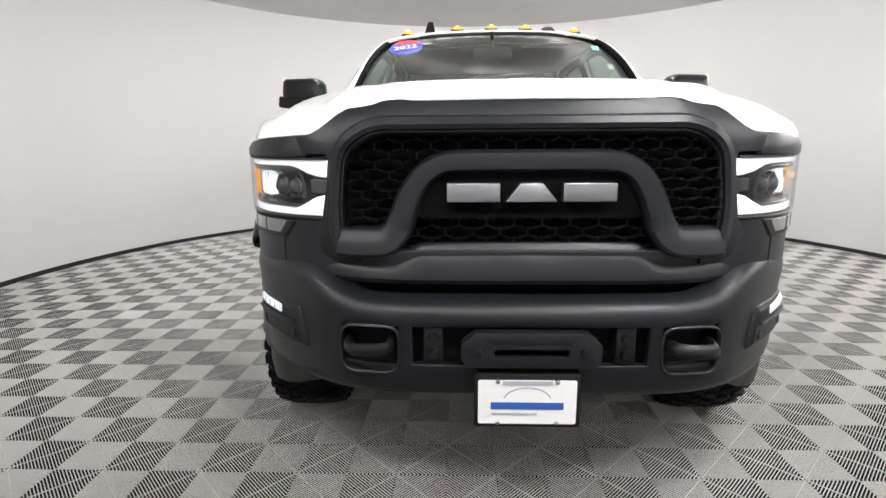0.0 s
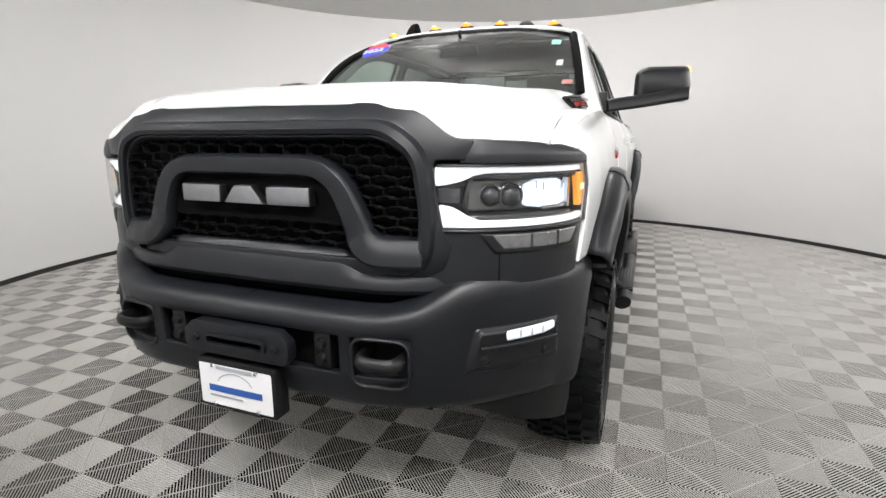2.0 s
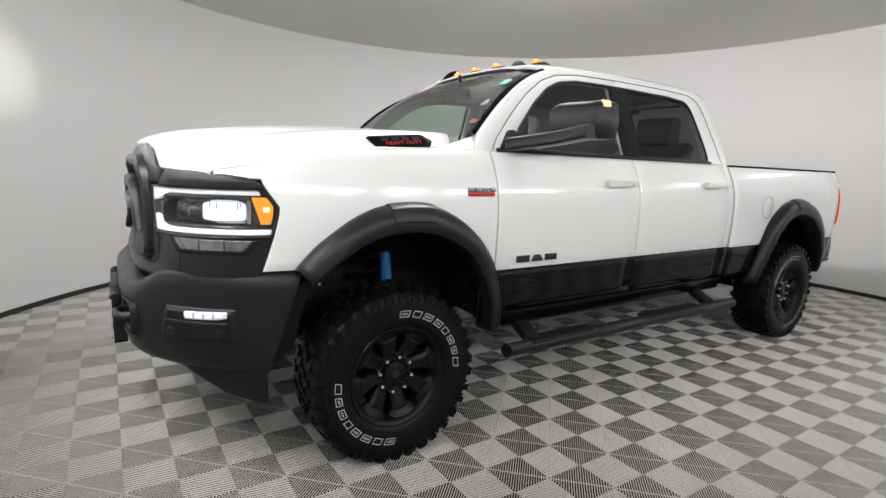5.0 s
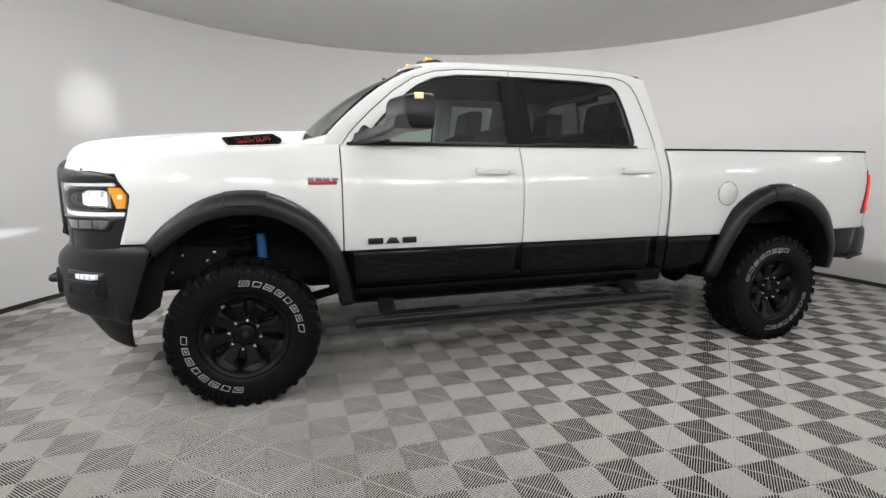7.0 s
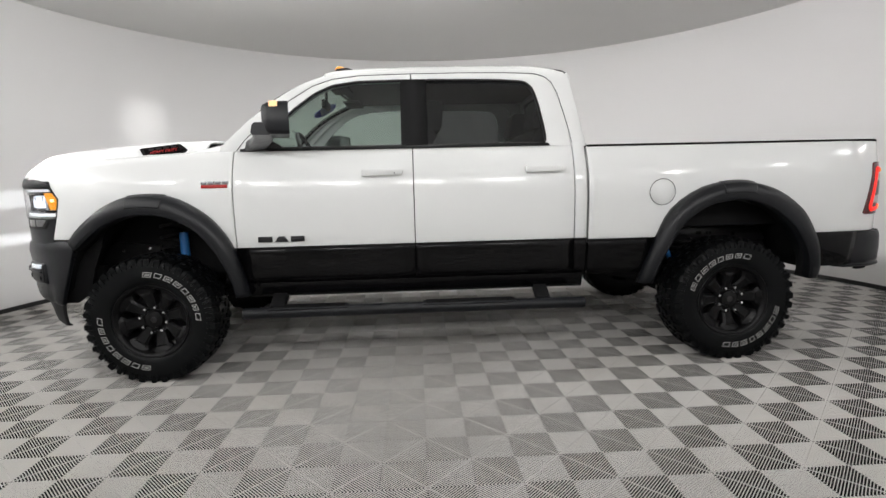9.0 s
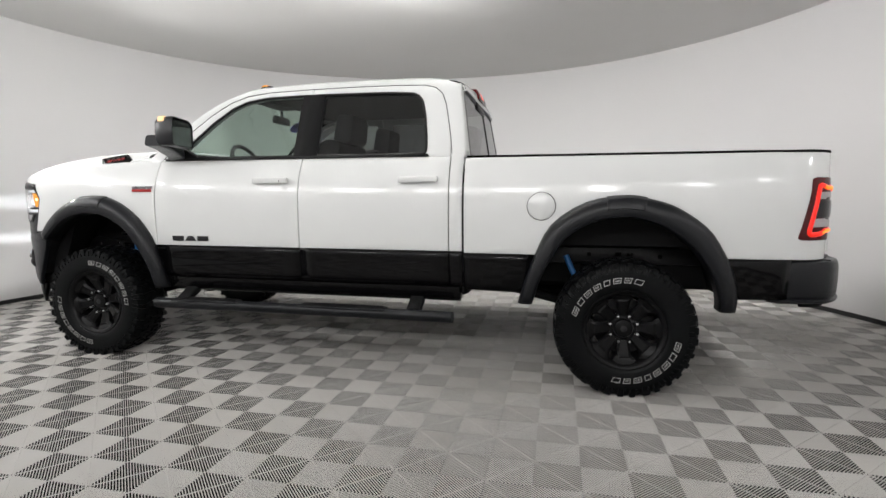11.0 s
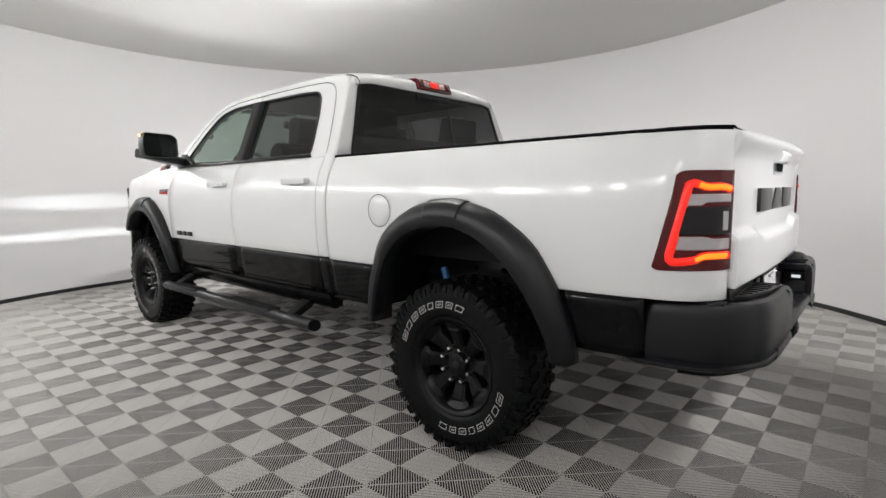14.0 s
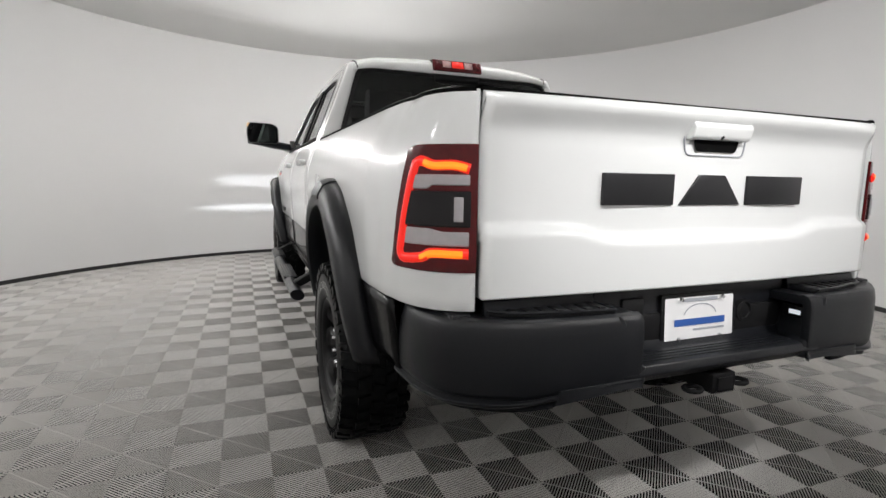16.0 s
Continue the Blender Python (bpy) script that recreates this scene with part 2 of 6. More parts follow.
def prism(outline, axis, a, b, bevel=0.0, seg=2):
    """A 2D outline pushed along an axis from a to b: axis x takes (y, z), y takes (x, z), z takes (x, y)."""
    def at(u, v, w):
        return {"x": (w, u, v), "y": (u, w, v), "z": (u, v, w)}[axis]
    bm = bmesh.new()
    low = [bm.verts.new(at(u, v, a)) for u, v in outline]
    high = [bm.verts.new(at(u, v, b)) for u, v in outline]
    bm.faces.new(low[::-1])
    bm.faces.new(high)
    n = len(outline)
    for i in range(n):
        bm.faces.new((low[i], low[(i + 1) % n], high[(i + 1) % n], high[i]))
    bmesh.ops.recalc_face_normals(bm, faces=bm.faces)
    if bevel:
        bmesh.ops.bevel(bm, geom=bm.edges, offset=bevel, segments=seg, profile=0.5, affect="EDGES", clamp_overlap=True)
    return bm


def flat(loops, place, want):
    """A filled 2D outline with holes, laid into space by place(u, v); want is about the way that it faces."""
    bm = bmesh.new()
    edges = []
    for loop in loops:
        vs = [bm.verts.new((u, v, 0)) for u, v in loop]
        edges += [bm.edges.new((vs[i], vs[(i + 1) % len(vs)])) for i in range(len(vs))]
    bmesh.ops.triangle_fill(bm, edges=edges, use_beauty=True, use_dissolve=False)
    for v in bm.verts:
        v.co = Vector(place(v.co.x, v.co.y))
    bm.normal_update()
    want = Vector(want)
    bad = [f for f in bm.faces if f.normal.dot(want) < 0]
    bmesh.ops.reverse_faces(bm, faces=bad)
    return bm


def sweep(path, profile, normal, closed=False, caps=True):
    """A 2D profile (across, along normal) carried along a path that lies about square to normal."""
    pts = [Vector(p) for p in path]
    n, normal = len(pts), Vector(normal).normalized()
    rows = []
    for i, p in enumerate(pts):
        a = pts[(i - 1) % n] if closed or i else pts[i]
        b = pts[(i + 1) % n] if closed or i < n - 1 else pts[i]
        t = (b - a).normalized()
        side = t.cross(normal).normalized()
        rows.append([p + side * u + normal * w for u, w in profile])
    bm = sheet(rows, close_u=True, close_v=closed)
    if caps and not closed:
        bm.verts.ensure_lookup_table()
        k = len(profile)
        bm.faces.new([bm.verts[j] for j in range(k)][::-1])
        bm.faces.new([bm.verts[(n - 1) * k + j] for j in range(k)])
    bmesh.ops.recalc_face_normals(bm, faces=bm.faces)
    return bm


def tube(path, r, seg=10, closed=False, r2=None):
    """A round bar along any path."""
    pts = [Vector(p) for p in path]
    n = len(pts)
    rows, up = [], Vector((0.13, 0.31, 0.94))
    for i, p in enumerate(pts):
        a = pts[(i - 1) % n] if closed or i else pts[i]
        b = pts[(i + 1) % n] if closed or i < n - 1 else pts[i]
        t = (b - a).normalized()
        s = t.cross(up).normalized()
        w = s.cross(t)
        up = w
        rows.append([p + (s * math.cos(q) * r + w * math.sin(q) * (r2 or r)) for q in [2 * math.pi * k / seg for k in range(seg)]])
    bm = sheet(rows, close_u=True, close_v=closed)
    if not closed:
        bm.verts.ensure_lookup_table()
        bm.faces.new([bm.verts[j] for j in range(seg)][::-1])
        bm.faces.new([bm.verts[(n - 1) * seg + j] for j in range(seg)])
    bmesh.ops.recalc_face_normals(bm, faces=bm.faces)
    return bm


def lathe(profile, seg=48, centre=(0, 0, 0), axis="y"):
    """Points (radius, along axis) turned round an axis through centre."""
    rows = []
    for k in range(seg):
        q = 2 * math.pi * k / seg
        row = []
        for r, a in profile:
            u, v = r * math.cos(q), r * math.sin(q)
            row.append({"y": (centre[0] + u, centre[1] + a, centre[2] + v), "z": (centre[0] + u, centre[1] + v, centre[2] + a), "x": (centre[0] + a, centre[1] + u, centre[2] + v)}[axis])
        rows.append(row)
    bm = sheet(rows, close_v=True)
    bmesh.ops.remove_doubles(bm, verts=bm.verts, dist=1e-5)
    bmesh.ops.recalc_face_normals(bm, faces=bm.faces)
    return bm


def curve(points, n):
    """n + 1 points along a smooth line through the given ones (Catmull-Rom), even in the parameter."""
    p = [np.array(q, float) for q in points]
    p = [2 * p[0] - p[1], *p, 2 * p[-1] - p[-2]]
    out = []
    for k in range(n + 1):
        s = k / n * (len(p) - 3)
        i = min(int(s), len(p) - 4)
        t = s - i
        a, b, c, d = p[i : i + 4]
        out.append(tuple(0.5 * (2 * b + (c - a) * t + (2 * a - 5 * b + 4 * c - d) * t * t + (3 * b - a - 3 * c + d) * t**3)))
    return out


def even(points, n):
    """n + 1 points at even distances along a smooth line through the given ones."""
    p = np.array(curve(points, n * 8))
    d = np.r_[0, np.cumsum(np.linalg.norm(np.diff(p, axis=0), axis=1))]
    s = np.linspace(0, d[-1], n + 1)
    return [tuple(float(np.interp(v, d, p[:, k])) for k in range(p.shape[1])) for v in s]


def lerp(x, xs, ys):
    return float(np.interp(x, xs, ys))


def rounded(outline, r, seg=4):
    """A 2D outline with its corners rounded."""
    out, n = [], len(outline)
    for i in range(n):
        p, a, b = (np.array(outline[j % n], float) for j in (i, i - 1, i + 1))
        da, db = a - p, b - p
        rr = min(r, 0.45 * np.linalg.norm(da), 0.45 * np.linalg.norm(db))
        a, b = p + da / np.linalg.norm(da) * rr, p + db / np.linalg.norm(db) * rr
        for k in range(seg + 1):
            t = k / seg
            out.append(tuple((1 - t) ** 2 * a + 2 * t * (1 - t) * p + t * t * b))
    return out


def ring(outline, width):
    """The outline moved inwards by a width (both as loops of the same length)."""
    n = len(outline)
    area = sum(outline[i][0] * outline[(i + 1) % n][1] - outline[(i + 1) % n][0] * outline[i][1] for i in range(n))
    out = []
    for i in range(n):
        a, b = np.array(outline[i - 1]), np.array(outline[(i + 1) % n])
        t = (b - a) / (np.linalg.norm(b - a) + 1e-9)
        nrm = np.array((-t[1], t[0])) * (1 if area > 0 else -1)
        out.append(tuple(np.array(outline[i]) + nrm * width))
    return out


# ---- room ----
def circle_wall(name, r0, r1, z0, z1, mat, seg=128):
    prof = [(r0, z0), (r1, z0), (r1, z1), (r0, z1), (r0, z0)]
    ob = finish(name, lathe(prof, seg, (CX, CY, 0), "z"), mat, None)
    return ob


tagged(circle_wall("wall_round", RAD, RAD + 0.12, -0.02, HIGH + 0.1, WALLM), "smooth white curved booth wall panels", "wall", kind="structure")
tagged(circle_wall("baseboard", RAD - 0.012, RAD - 0.001, 0.0, 0.045, BASEM), "thin black strip along the foot of the wall", "baseboard", kind="structure")
ceil = finish("ceiling", lathe([(0.0, HIGH), (RAD - 0.002, HIGH), (RAD - 0.002, HIGH + 0.08), (0.0, HIGH + 0.08)], 128, (CX, CY, 0), "z"), CEILM, None)
tagged(ceil, "plain white flat booth ceiling", "ceiling", kind="structure")
# base sheet close under the ribs, its colour stands for the slots' shade
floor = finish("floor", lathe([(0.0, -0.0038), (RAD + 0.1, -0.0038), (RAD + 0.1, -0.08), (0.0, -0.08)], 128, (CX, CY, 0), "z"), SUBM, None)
tagged(floor, "grey ribbed plastic floor tiles over a base coloured as slot shade", "floor", kind="structure")

# ---- pickup truck: x to its tail, front axle at x = 0, middle line y = 0 ----
truck = tagged(new("pickup_truck"), "white four-door pickup truck with black bumpers on the floor", "pickup truck")
WB, HUBZ = 3.787, 0.40


def side(z, x=1.0):
    """Half width of the body side at a height."""
    y = lerp(z, (0.50, 0.60, 0.70, 0.80, 0.95, 1.10, 1.20, 1.27, 1.33, 1.39, 1.45), (0.965, 0.99, 1.006, 1.018, 1.029, 1.033, 1.029, 1.017, 0.998, 0.972, 0.938))
    front = lerp(x, (-0.76, -0.62, -0.5, -0.3, -0.05, 0.2), (-0.11, -0.052, -0.035, -0.016, -0.004, 0.0))
    back = lerp(x, (4.45, 4.6, 4.7, 4.78), (0.0, -0.012, -0.03, -0.055))
    return y + front + back


def upper(z):
    """Half width of the cab above the belt line."""
    return 0.938 - (z - 1.45) * 0.40


def columns(xs, low, high, width, nz=10, inset=0.0):
    """A body panel made of upright strips from low(x) to high(x)."""
    rows = []
    for x in xs:
        a, b = low(x), high(x)
        rows.append([(x, width(a + (b - a) * k / nz, x) - inset, a + (b - a) * k / nz) for k in range(nz + 1)])
    return sheet(rows)


def arch(x, cx, r, base, rz=1.0):
    """Height of a wheel arch's opening over the ground at x, or base outside it."""
    d = (x - cx) / r
    return max(base, HUBZ + 0.02 + r * rz * math.sqrt(max(0, 1 - d * d))) if abs(d) < 1 else base


TWO = 0.845  # height of the line between white and black paint
SPLIT = 1.445  # belt line

# fenders
def fender_top(x):
    return lerp(x, (-0.75, -0.60, -0.45, -0.3, 0.0, 0.3, 0.56), (1.314, 1.342, 1.374, 1.40, 1.425, 1.442, 1.452))


def lamp_end(z):
    """Where the headlamp and the panels round it end against the fender."""
    return lerp(z, (0.90, 0.925, 1.06, 1.176, 1.25, 1.29), (-0.582, -0.578, -0.535, -0.508, -0.560, -0.575))


def fender_low(x):
    return max(arch(x, 0.06, 0.60, 0.60, 1.12), 0.925 if x < -0.33 else 0.6)


def levels(a, b, c, n, m):
    return [*np.linspace(a, b, n + 1).tolist(), *np.linspace(b, c, m + 1).tolist()[1:]]


rows = [[(x, side(z, x), z) for z in levels(fender_low(x), 1.29, fender_top(x), 10, 4)] for x in (-0.50, -0.47, -0.441, -0.439, *np.linspace(-0.41, 0.555, 48).tolist())]
low = [[(x, side(z, x), z) for z in np.linspace(0.925, 1.29, 11).tolist() for x in (lamp_end(z) + (-0.50 - lamp_end(z)) * k / 3,)] for k in range(4)]
top = [[(x, side(z, x), z) for z in np.linspace(1.29, fender_top(x), 5).tolist()] for x in (-0.735, -0.70, -0.66, -0.62, -0.575, -0.55, -0.525, -0.50)]
bm = join(sheet(rows), sheet(low), sheet(top))
bmesh.ops.remove_doubles(bm, verts=bm.verts, dist=0.0004)
pair("fender", bm, WHITE, truck, thick=0.02, bevel=0.003)
pair("lower_fender_trim", columns(np.linspace(0.47, 0.555, 6), lambda x: 0.60, lambda x: TWO, lambda z, x: side(z, x) + 0.002, 5), GLOSSB, truck, thick=0.02)

# doors: lower skins, white over black
for name, x0, x1 in (("front_door", 0.562, 1.681), ("rear_door", 1.687, 2.714)):
    dx = np.linspace(x0, x1, 10)
    doors = pair(name, columns(dx, lambda x: TWO, lambda x: SPLIT - 0.0005, side, 14), WHITE, truck, thick=0.03, bevel=0.0025)
    for door, s in zip(doors, (1, -1)):
        bm = columns(dx, lambda x: 0.618, lambda x: TWO - 0.002, lambda z, x: side(z, x) + 0.001 + (0.006 if z < 0.70 else 0), 6)
        solid(finish("black_lower_panel", bm, GLOSSB, door, "gloss black lower door band", mirror=s < 0), 0.03)
        hx0 = x0 + 0.80 if name == "front_door" else 2.395
        body = rounded([(hx0, 1.277), (hx0 + 0.255, 1.283), (hx0 + 0.255, 1.317), (hx0, 1.321)], 0.014)
        finish("door_handle", prism(body, "y", 1.018, 1.056, 0.011, 3), WHITE, door, "white pull handle", mirror=s < 0)
        bm = prism(rounded([(hx0 + 0.20, 1.289), (hx0 + 0.207, 1.289), (hx0 + 0.207, 1.297), (hx0 + 0.20, 1.297)], 0.003), "y", 1.056, 1.059)
        finish("keyhole", bm, TRIM, door, mirror=s < 0) if name == "front_door" else bm.free()
pair("cab_corner", columns(np.linspace(2.720, 2.802, 8), lambda x: TWO, lambda x: SPLIT + 0.02, lambda z, x: side(min(z, 1.45), x) - max(0, x - 2.76) ** 2 * 8, 12), WHITE, truck, thick=0.02, bevel=0.004)
pair("cab_corner_trim", columns(np.linspace(2.720, 2.802, 5), lambda x: 0.61, lambda x: TWO - 0.002, lambda z, x: side(z, x) + 0.001, 6), GLOSSB, truck, thick=0.02)
# sill under the doors
sill = [(0.90, 0.525), (0.955, 0.512), (0.978, 0.53), (0.988, 0.57), (1.0, 0.612), (0.96, 0.612), (0.90, 0.61)]
pair("rocker_sill", prism([(y, z) for y, z in sill], "x", 0.56, 2.785, 0.004), GLOSSB, truck)

# cab sides over the belt line
APIL = [(0.47, 1.475), (0.60, 1.60), (0.83, 1.787), (1.00, 1.892), (1.17, 1.945)]


def roof_edge(x):
    return lerp(x, (1.10, 1.17, 1.3, 1.65, 2.1, 2.445, 2.62, 2.70, 2.76), (1.928, 1.949, 1.962, 1.976, 1.978, 1.972, 1.958, 1.938, 1.90))


cab_outer = [(0.47, SPLIT), *curve(APIL, 12), *[(x, roof_edge(x)) for x in (1.3, 1.5, 1.65, 1.9, 2.1, 2.3, 2.445, 2.55, 2.62, 2.66)], (2.716, 1.943), (2.742, 1.89), (2.757, 1.82), (2.780, 1.66), (2.794, 1.55), (2.802, SPLIT)]
fd = [(0.575, SPLIT), (0.62, 1.515), (0.76, 1.655), (0.90, 1.775), (1.04, 1.866), (1.17, 1.912), (1.35, 1.934), (1.681, 1.942), (1.681, SPLIT)]
rd = [(1.687, SPLIT), (1.687, 1.942), (2.0, 1.944), (2.3, 1.941), (2.50, 1.933), (2.575, 1.912), (2.622, 1.87), (2.652, 1.80), (2.684, 1.66), (2.705, 1.55), (2.714, SPLIT)]
hole = [(0.571, SPLIT + 0.001), *[(x - 0.002 if x < 1.2 else x, z + 0.003) for x, z in fd[1:8]], *[(x + (0.003 if x > 2.4 else 0), z + 0.003) for x, z in rd[1:-1]], (2.717, SPLIT + 0.001)]
pl = lambda u, v: (u, upper(v), v)  # noqa: E731
pair("cab_side", flat([cab_outer[:1] + cab_outer[1:] + hole[::-1]], pl, (0, 1, 0.4)), WHITE, truck, thick=0.05, bevel=0.003)
fwin = rounded([(0.70, 1.468), (0.80, 1.588), (0.93, 1.718), (1.06, 1.818), (1.17, 1.868), (1.33, 1.893), (1.628, 1.899), (1.628, 1.468)], 0.02)
rwin = rounded([(1.772, 1.468), (1.772, 1.899), (2.25, 1.892), (2.44, 1.878), (2.49, 1.835), (2.52, 1.72), (2.545, 1.55), (2.548, 1.468)], 0.03)
for frame_loop, win, nm, gl in ((fd, fwin, "front_door_frame", GLASSD), (rd, rwin, "rear_door_frame", GLASST)):
    frames = pair(nm, flat([frame_loop, win], pl, (0, 1, 0.4)), WHITE, truck, thick=0.035, bevel=0.002)
    for ob, s in zip(frames, (1, -1)):
        wide = ring(win, -0.009)
        seal = flat([wide, ring(win, 0.004)], lambda u, v: (u, upper(v) + 0.004, v), (0, 1, 0.4))
        solid(finish("window_seal", seal, TRIM, ob, "thin black rubber window surround", mirror=s < 0), 0.012)
        pane = finish("window_pane", flat([ring(win, -0.004)], lambda u, v: (u, upper(v) - 0.012, v), (0, 1, 0.4)), gl, ob, "clear greenish side glass" if gl is GLASSD else "dark tinted side glass", mirror=s < 0)
        pane.visible_shadow = False
pillar = rounded([(1.612, 1.462), (1.612, 1.906), (1.785, 1.906), (1.785, 1.462)], 0.01)
pair("pillar_applique", flat([pillar], lambda u, v: (u, upper(v) + 0.006, v), (0, 1, 0.4)), DARK, truck, "black panel between the side windows", thick=0.008)
belt = [(0.60, 1.446), (2.572, 1.446), (2.562, 1.464), (0.60, 1.464)]
pair("belt_moulding", flat([belt], lambda u, v: (u, 0.948, v), (0, 1, 0)), TRIM, truck, thick=0.014)

# roof
rows = []
half = ((0.0, 0.052), (0.2, 0.050), (0.4, 0.043), (0.55, 0.032), (0.64, 0.018), (0.70, 0.004), (0.735, -0.011), (0.752, -0.022))
for x in (1.115, 1.14, 1.18, 1.25, 1.35, 1.5, 1.7, 1.9, 2.1, 2.3, 2.45, 2.58, 2.66, 2.71, 2.728, 2.738):
    ze = roof_edge(x) + 0.022
    row = [(x - (0.055 * (1 - (y / 0.75) ** 2) if x < 1.3 else 0) * (1.3 - min(x, 1.3)) / 0.185, y * (upper(ze - 0.022) / 0.752), ze + dz) for y, dz in half]
    rows.append([(a, -b, c) for a, b, c in row[:0:-1]] + row)
roof = solid(part("roof", sheet(rows, flip=True), WHITE, truck, "white cab roof"), 0.02)
# rounded rear face of the roof over the rear window
rows = []
for y in np.linspace(-0.72, 0.72, 37).tolist():
    zt = roof_edge(2.738) + 0.022 + lerp(abs(y), [p[0] for p in half], [p[1] for p in half])
    zb = lerp(abs(y), (0.0, 0.60, 0.684, 0.72), (1.912, 1.912, 1.898, 1.888))
    rows.append([(x, y, zt + (zb - zt) * f) for x, f in ((2.730, -0.06), (2.742, 0.0), (2.753, 0.10), (2.760, 0.28), (2.765, 0.55), (2.766, 0.85), (2.763, 0.97), (2.750, 1.0))])
solid(part("roof_rear_face", sheet(rows), WHITE, roof), 0.006)
# windscreen and pillars
wb = [(0.34, 0.0, 1.512), (0.37, 0.35, 1.512), (0.44, 0.62, 1.512), (0.55, 0.815, 1.535)]
wt = [(1.065, 0.0, 1.985), (1.075, 0.30, 1.981), (1.11, 0.52, 1.967), (1.16, 0.675, 1.942)]
b0, t0 = curve(wb, 10), curve(wt, 10)
rows = []
for k in range(9):
    t = k / 8
    bow = 0.035 * math.sin(math.pi * t)
    row = [tuple(np.array(p) * (1 - t) + np.array(q) * t + np.array((-bow, 0, bow * 1.2))) for p, q in zip(b0, t0)]
    rows.append([(a, -b, c) for a, b, c in row[:0:-1]] + row)
ws = part("windscreen", sheet(rows), GLASSF, truck, "clear greenish windscreen glass")
ws.visible_shadow = False
edge = [r[-1] for r in rows]
ap = curve(APIL, 8)
pair("windscreen_pillar", sheet([[e, ((e[0] + a[0]) / 2 - 0.01, (e[1] + upper(a[1])) / 2 + 0.012, (e[2] + a[1]) / 2 + 0.012), (a[0], upper(a[1]), a[1])] for e, a in zip(edge, ap)], flip=True), WHITE, truck, thick=0.03)
pair("windscreen_seal", tube([(p[0] - 0.006, p[1] + 0.010, p[2] + 0.006) for p in edge], 0.021, 8), MATTE, ws, "black moulding along the windscreen edge")
part("windscreen_seal", tube([(p[0] - 0.004, p[1], p[2] + 0.002) for p in rows[-1]], 0.010, 6), TRIM, ws)
cowl = [[(x, y, z) for y in np.linspace(-0.79, 0.79, 9)] for x, z in ((0.24, 1.490), (0.34, 1.482), (0.62, 1.475))]
solid(part("cowl_panel", sheet(cowl, flip=True), TRIM, truck, "black plastic cowl"), 0.02)
for y0 in (-0.55, 0.12):
    part("wiper", tube([(0.335, y0, 1.512), (0.365, y0 + 0.28, 1.522), (0.40, y0 + 0.52, 1.524)], 0.008, 6), TRIM, truck, "black wiper arm")

line = [(0.574, 1.452), *hole[1:-1], (2.722, 1.452)]
pair("door_gap", tube([(x, upper(z) - 0.0008, z) for x, z in line], 0.002, 6), TRIM, truck)

# rear wall of the cab with its window
bw = lambda u, v: (2.755 + (1.901 - v) * 0.160, u, v)  # noqa: E731


def pane_edge(z):
    return lerp(z, (1.45, 1.486, 1.901), (0.824, 0.813, 0.684))


backo = [(-0.87, 1.30), (0.87, 1.30), (0.86, 1.45), (0.74, 1.86), (0.72, 1.905), (0.60, 1.945), (-0.60, 1.945), (-0.72, 1.905), (-0.74, 1.86), (-0.86, 1.45)]
bwin = rounded([(-0.815, 1.455), (0.815, 1.455), (0.684, 1.888), (0.60, 1.903), (-0.60, 1.903), (-0.684, 1.888)], 0.03)
back = solid(part("cab_back", flat([backo, bwin], lambda u, v: (bw(u, v)[0] - 0.008, u, v), (1, 0, 0)), WHITE, truck), 0.04)
pane = part("rear_window", flat([ring(bwin, -0.014)], lambda u, v: (bw(u, v)[0] - 0.004, u, v), (1, 0, 0)), GLASST, back, "dark tinted sliding rear window")
pane.visible_shadow = False
solid(part("window_seal", flat([ring(bwin, -0.018), ring(bwin, 0.012)], lambda u, v: (bw(u, v)[0] - 0.002, u, v), (1, 0, 0)), TRIM, back), 0.006)
solid(part("slider_rail", flat([[(0.163, 1.46), (0.177, 1.46), (0.168, 1.90), (0.154, 1.90)]], lambda u, v: (bw(u, v)[0] + 0.002, u, v), (1, 0, 0)), TRIM, pane), 0.006)
solid(part("slider_rail", flat([[(-0.16, 1.852), (0.165, 1.852), (0.165, 1.862), (-0.16, 1.862)]], lambda u, v: (bw(u, v)[0] + 0.001, u, v), (1, 0, 0)), TRIM, pane), 0.005)
rows = []
for z in np.linspace(1.44, 1.94, 10):
    xp, wy = bw(0, z)[0] - 0.002, pane_edge(z) + 0.012
    dx = lerp(z, (1.44, 1.60, 1.90), (0.020, 0.012, 0.010))
    rows.append([(xp - dx + dx * math.sin(q), wy + (upper(z) - 0.001 - wy) * math.cos(q), z) for q in np.linspace(0, math.pi / 2, 7)])
pair("cab_rear_corner", sheet(rows, flip=True), WHITE, truck, thick=0.015)
pair("roof_joint", tube([(2.660, 0.712, 1.962), (2.705, 0.708, 1.957), (2.748, 0.702, 1.940), (2.766, 0.694, 1.905)], 0.0055, 6), TRIM, truck)
bl = part("brake_light", prism([(2.62, 2.0), (2.70, 2.016), (2.758, 2.010), (2.783, 1.950), (2.781, 1.934), (2.70, 1.928)], "y", -0.18, 0.18, 0.005), REDLENS, truck, "lit red high brake light with pale segments")
for y0, y1, m in ((-0.168, -0.118, REDLENS), (-0.110, -0.050, STICKP), (-0.042, 0.042, REDLED), (0.050, 0.110, STICKP), (0.118, 0.168, REDLENS)):
    solid(part("lamp_lens", flat([rounded([(y0, 0.14), (y1, 0.14), (y1, 0.88), (y0, 0.88)], 0.01)], lambda u, v: (2.7855 - 0.025 * v, u, 1.950 + 0.060 * v), (1, 0, 0.5)), m, bl), 0.004)
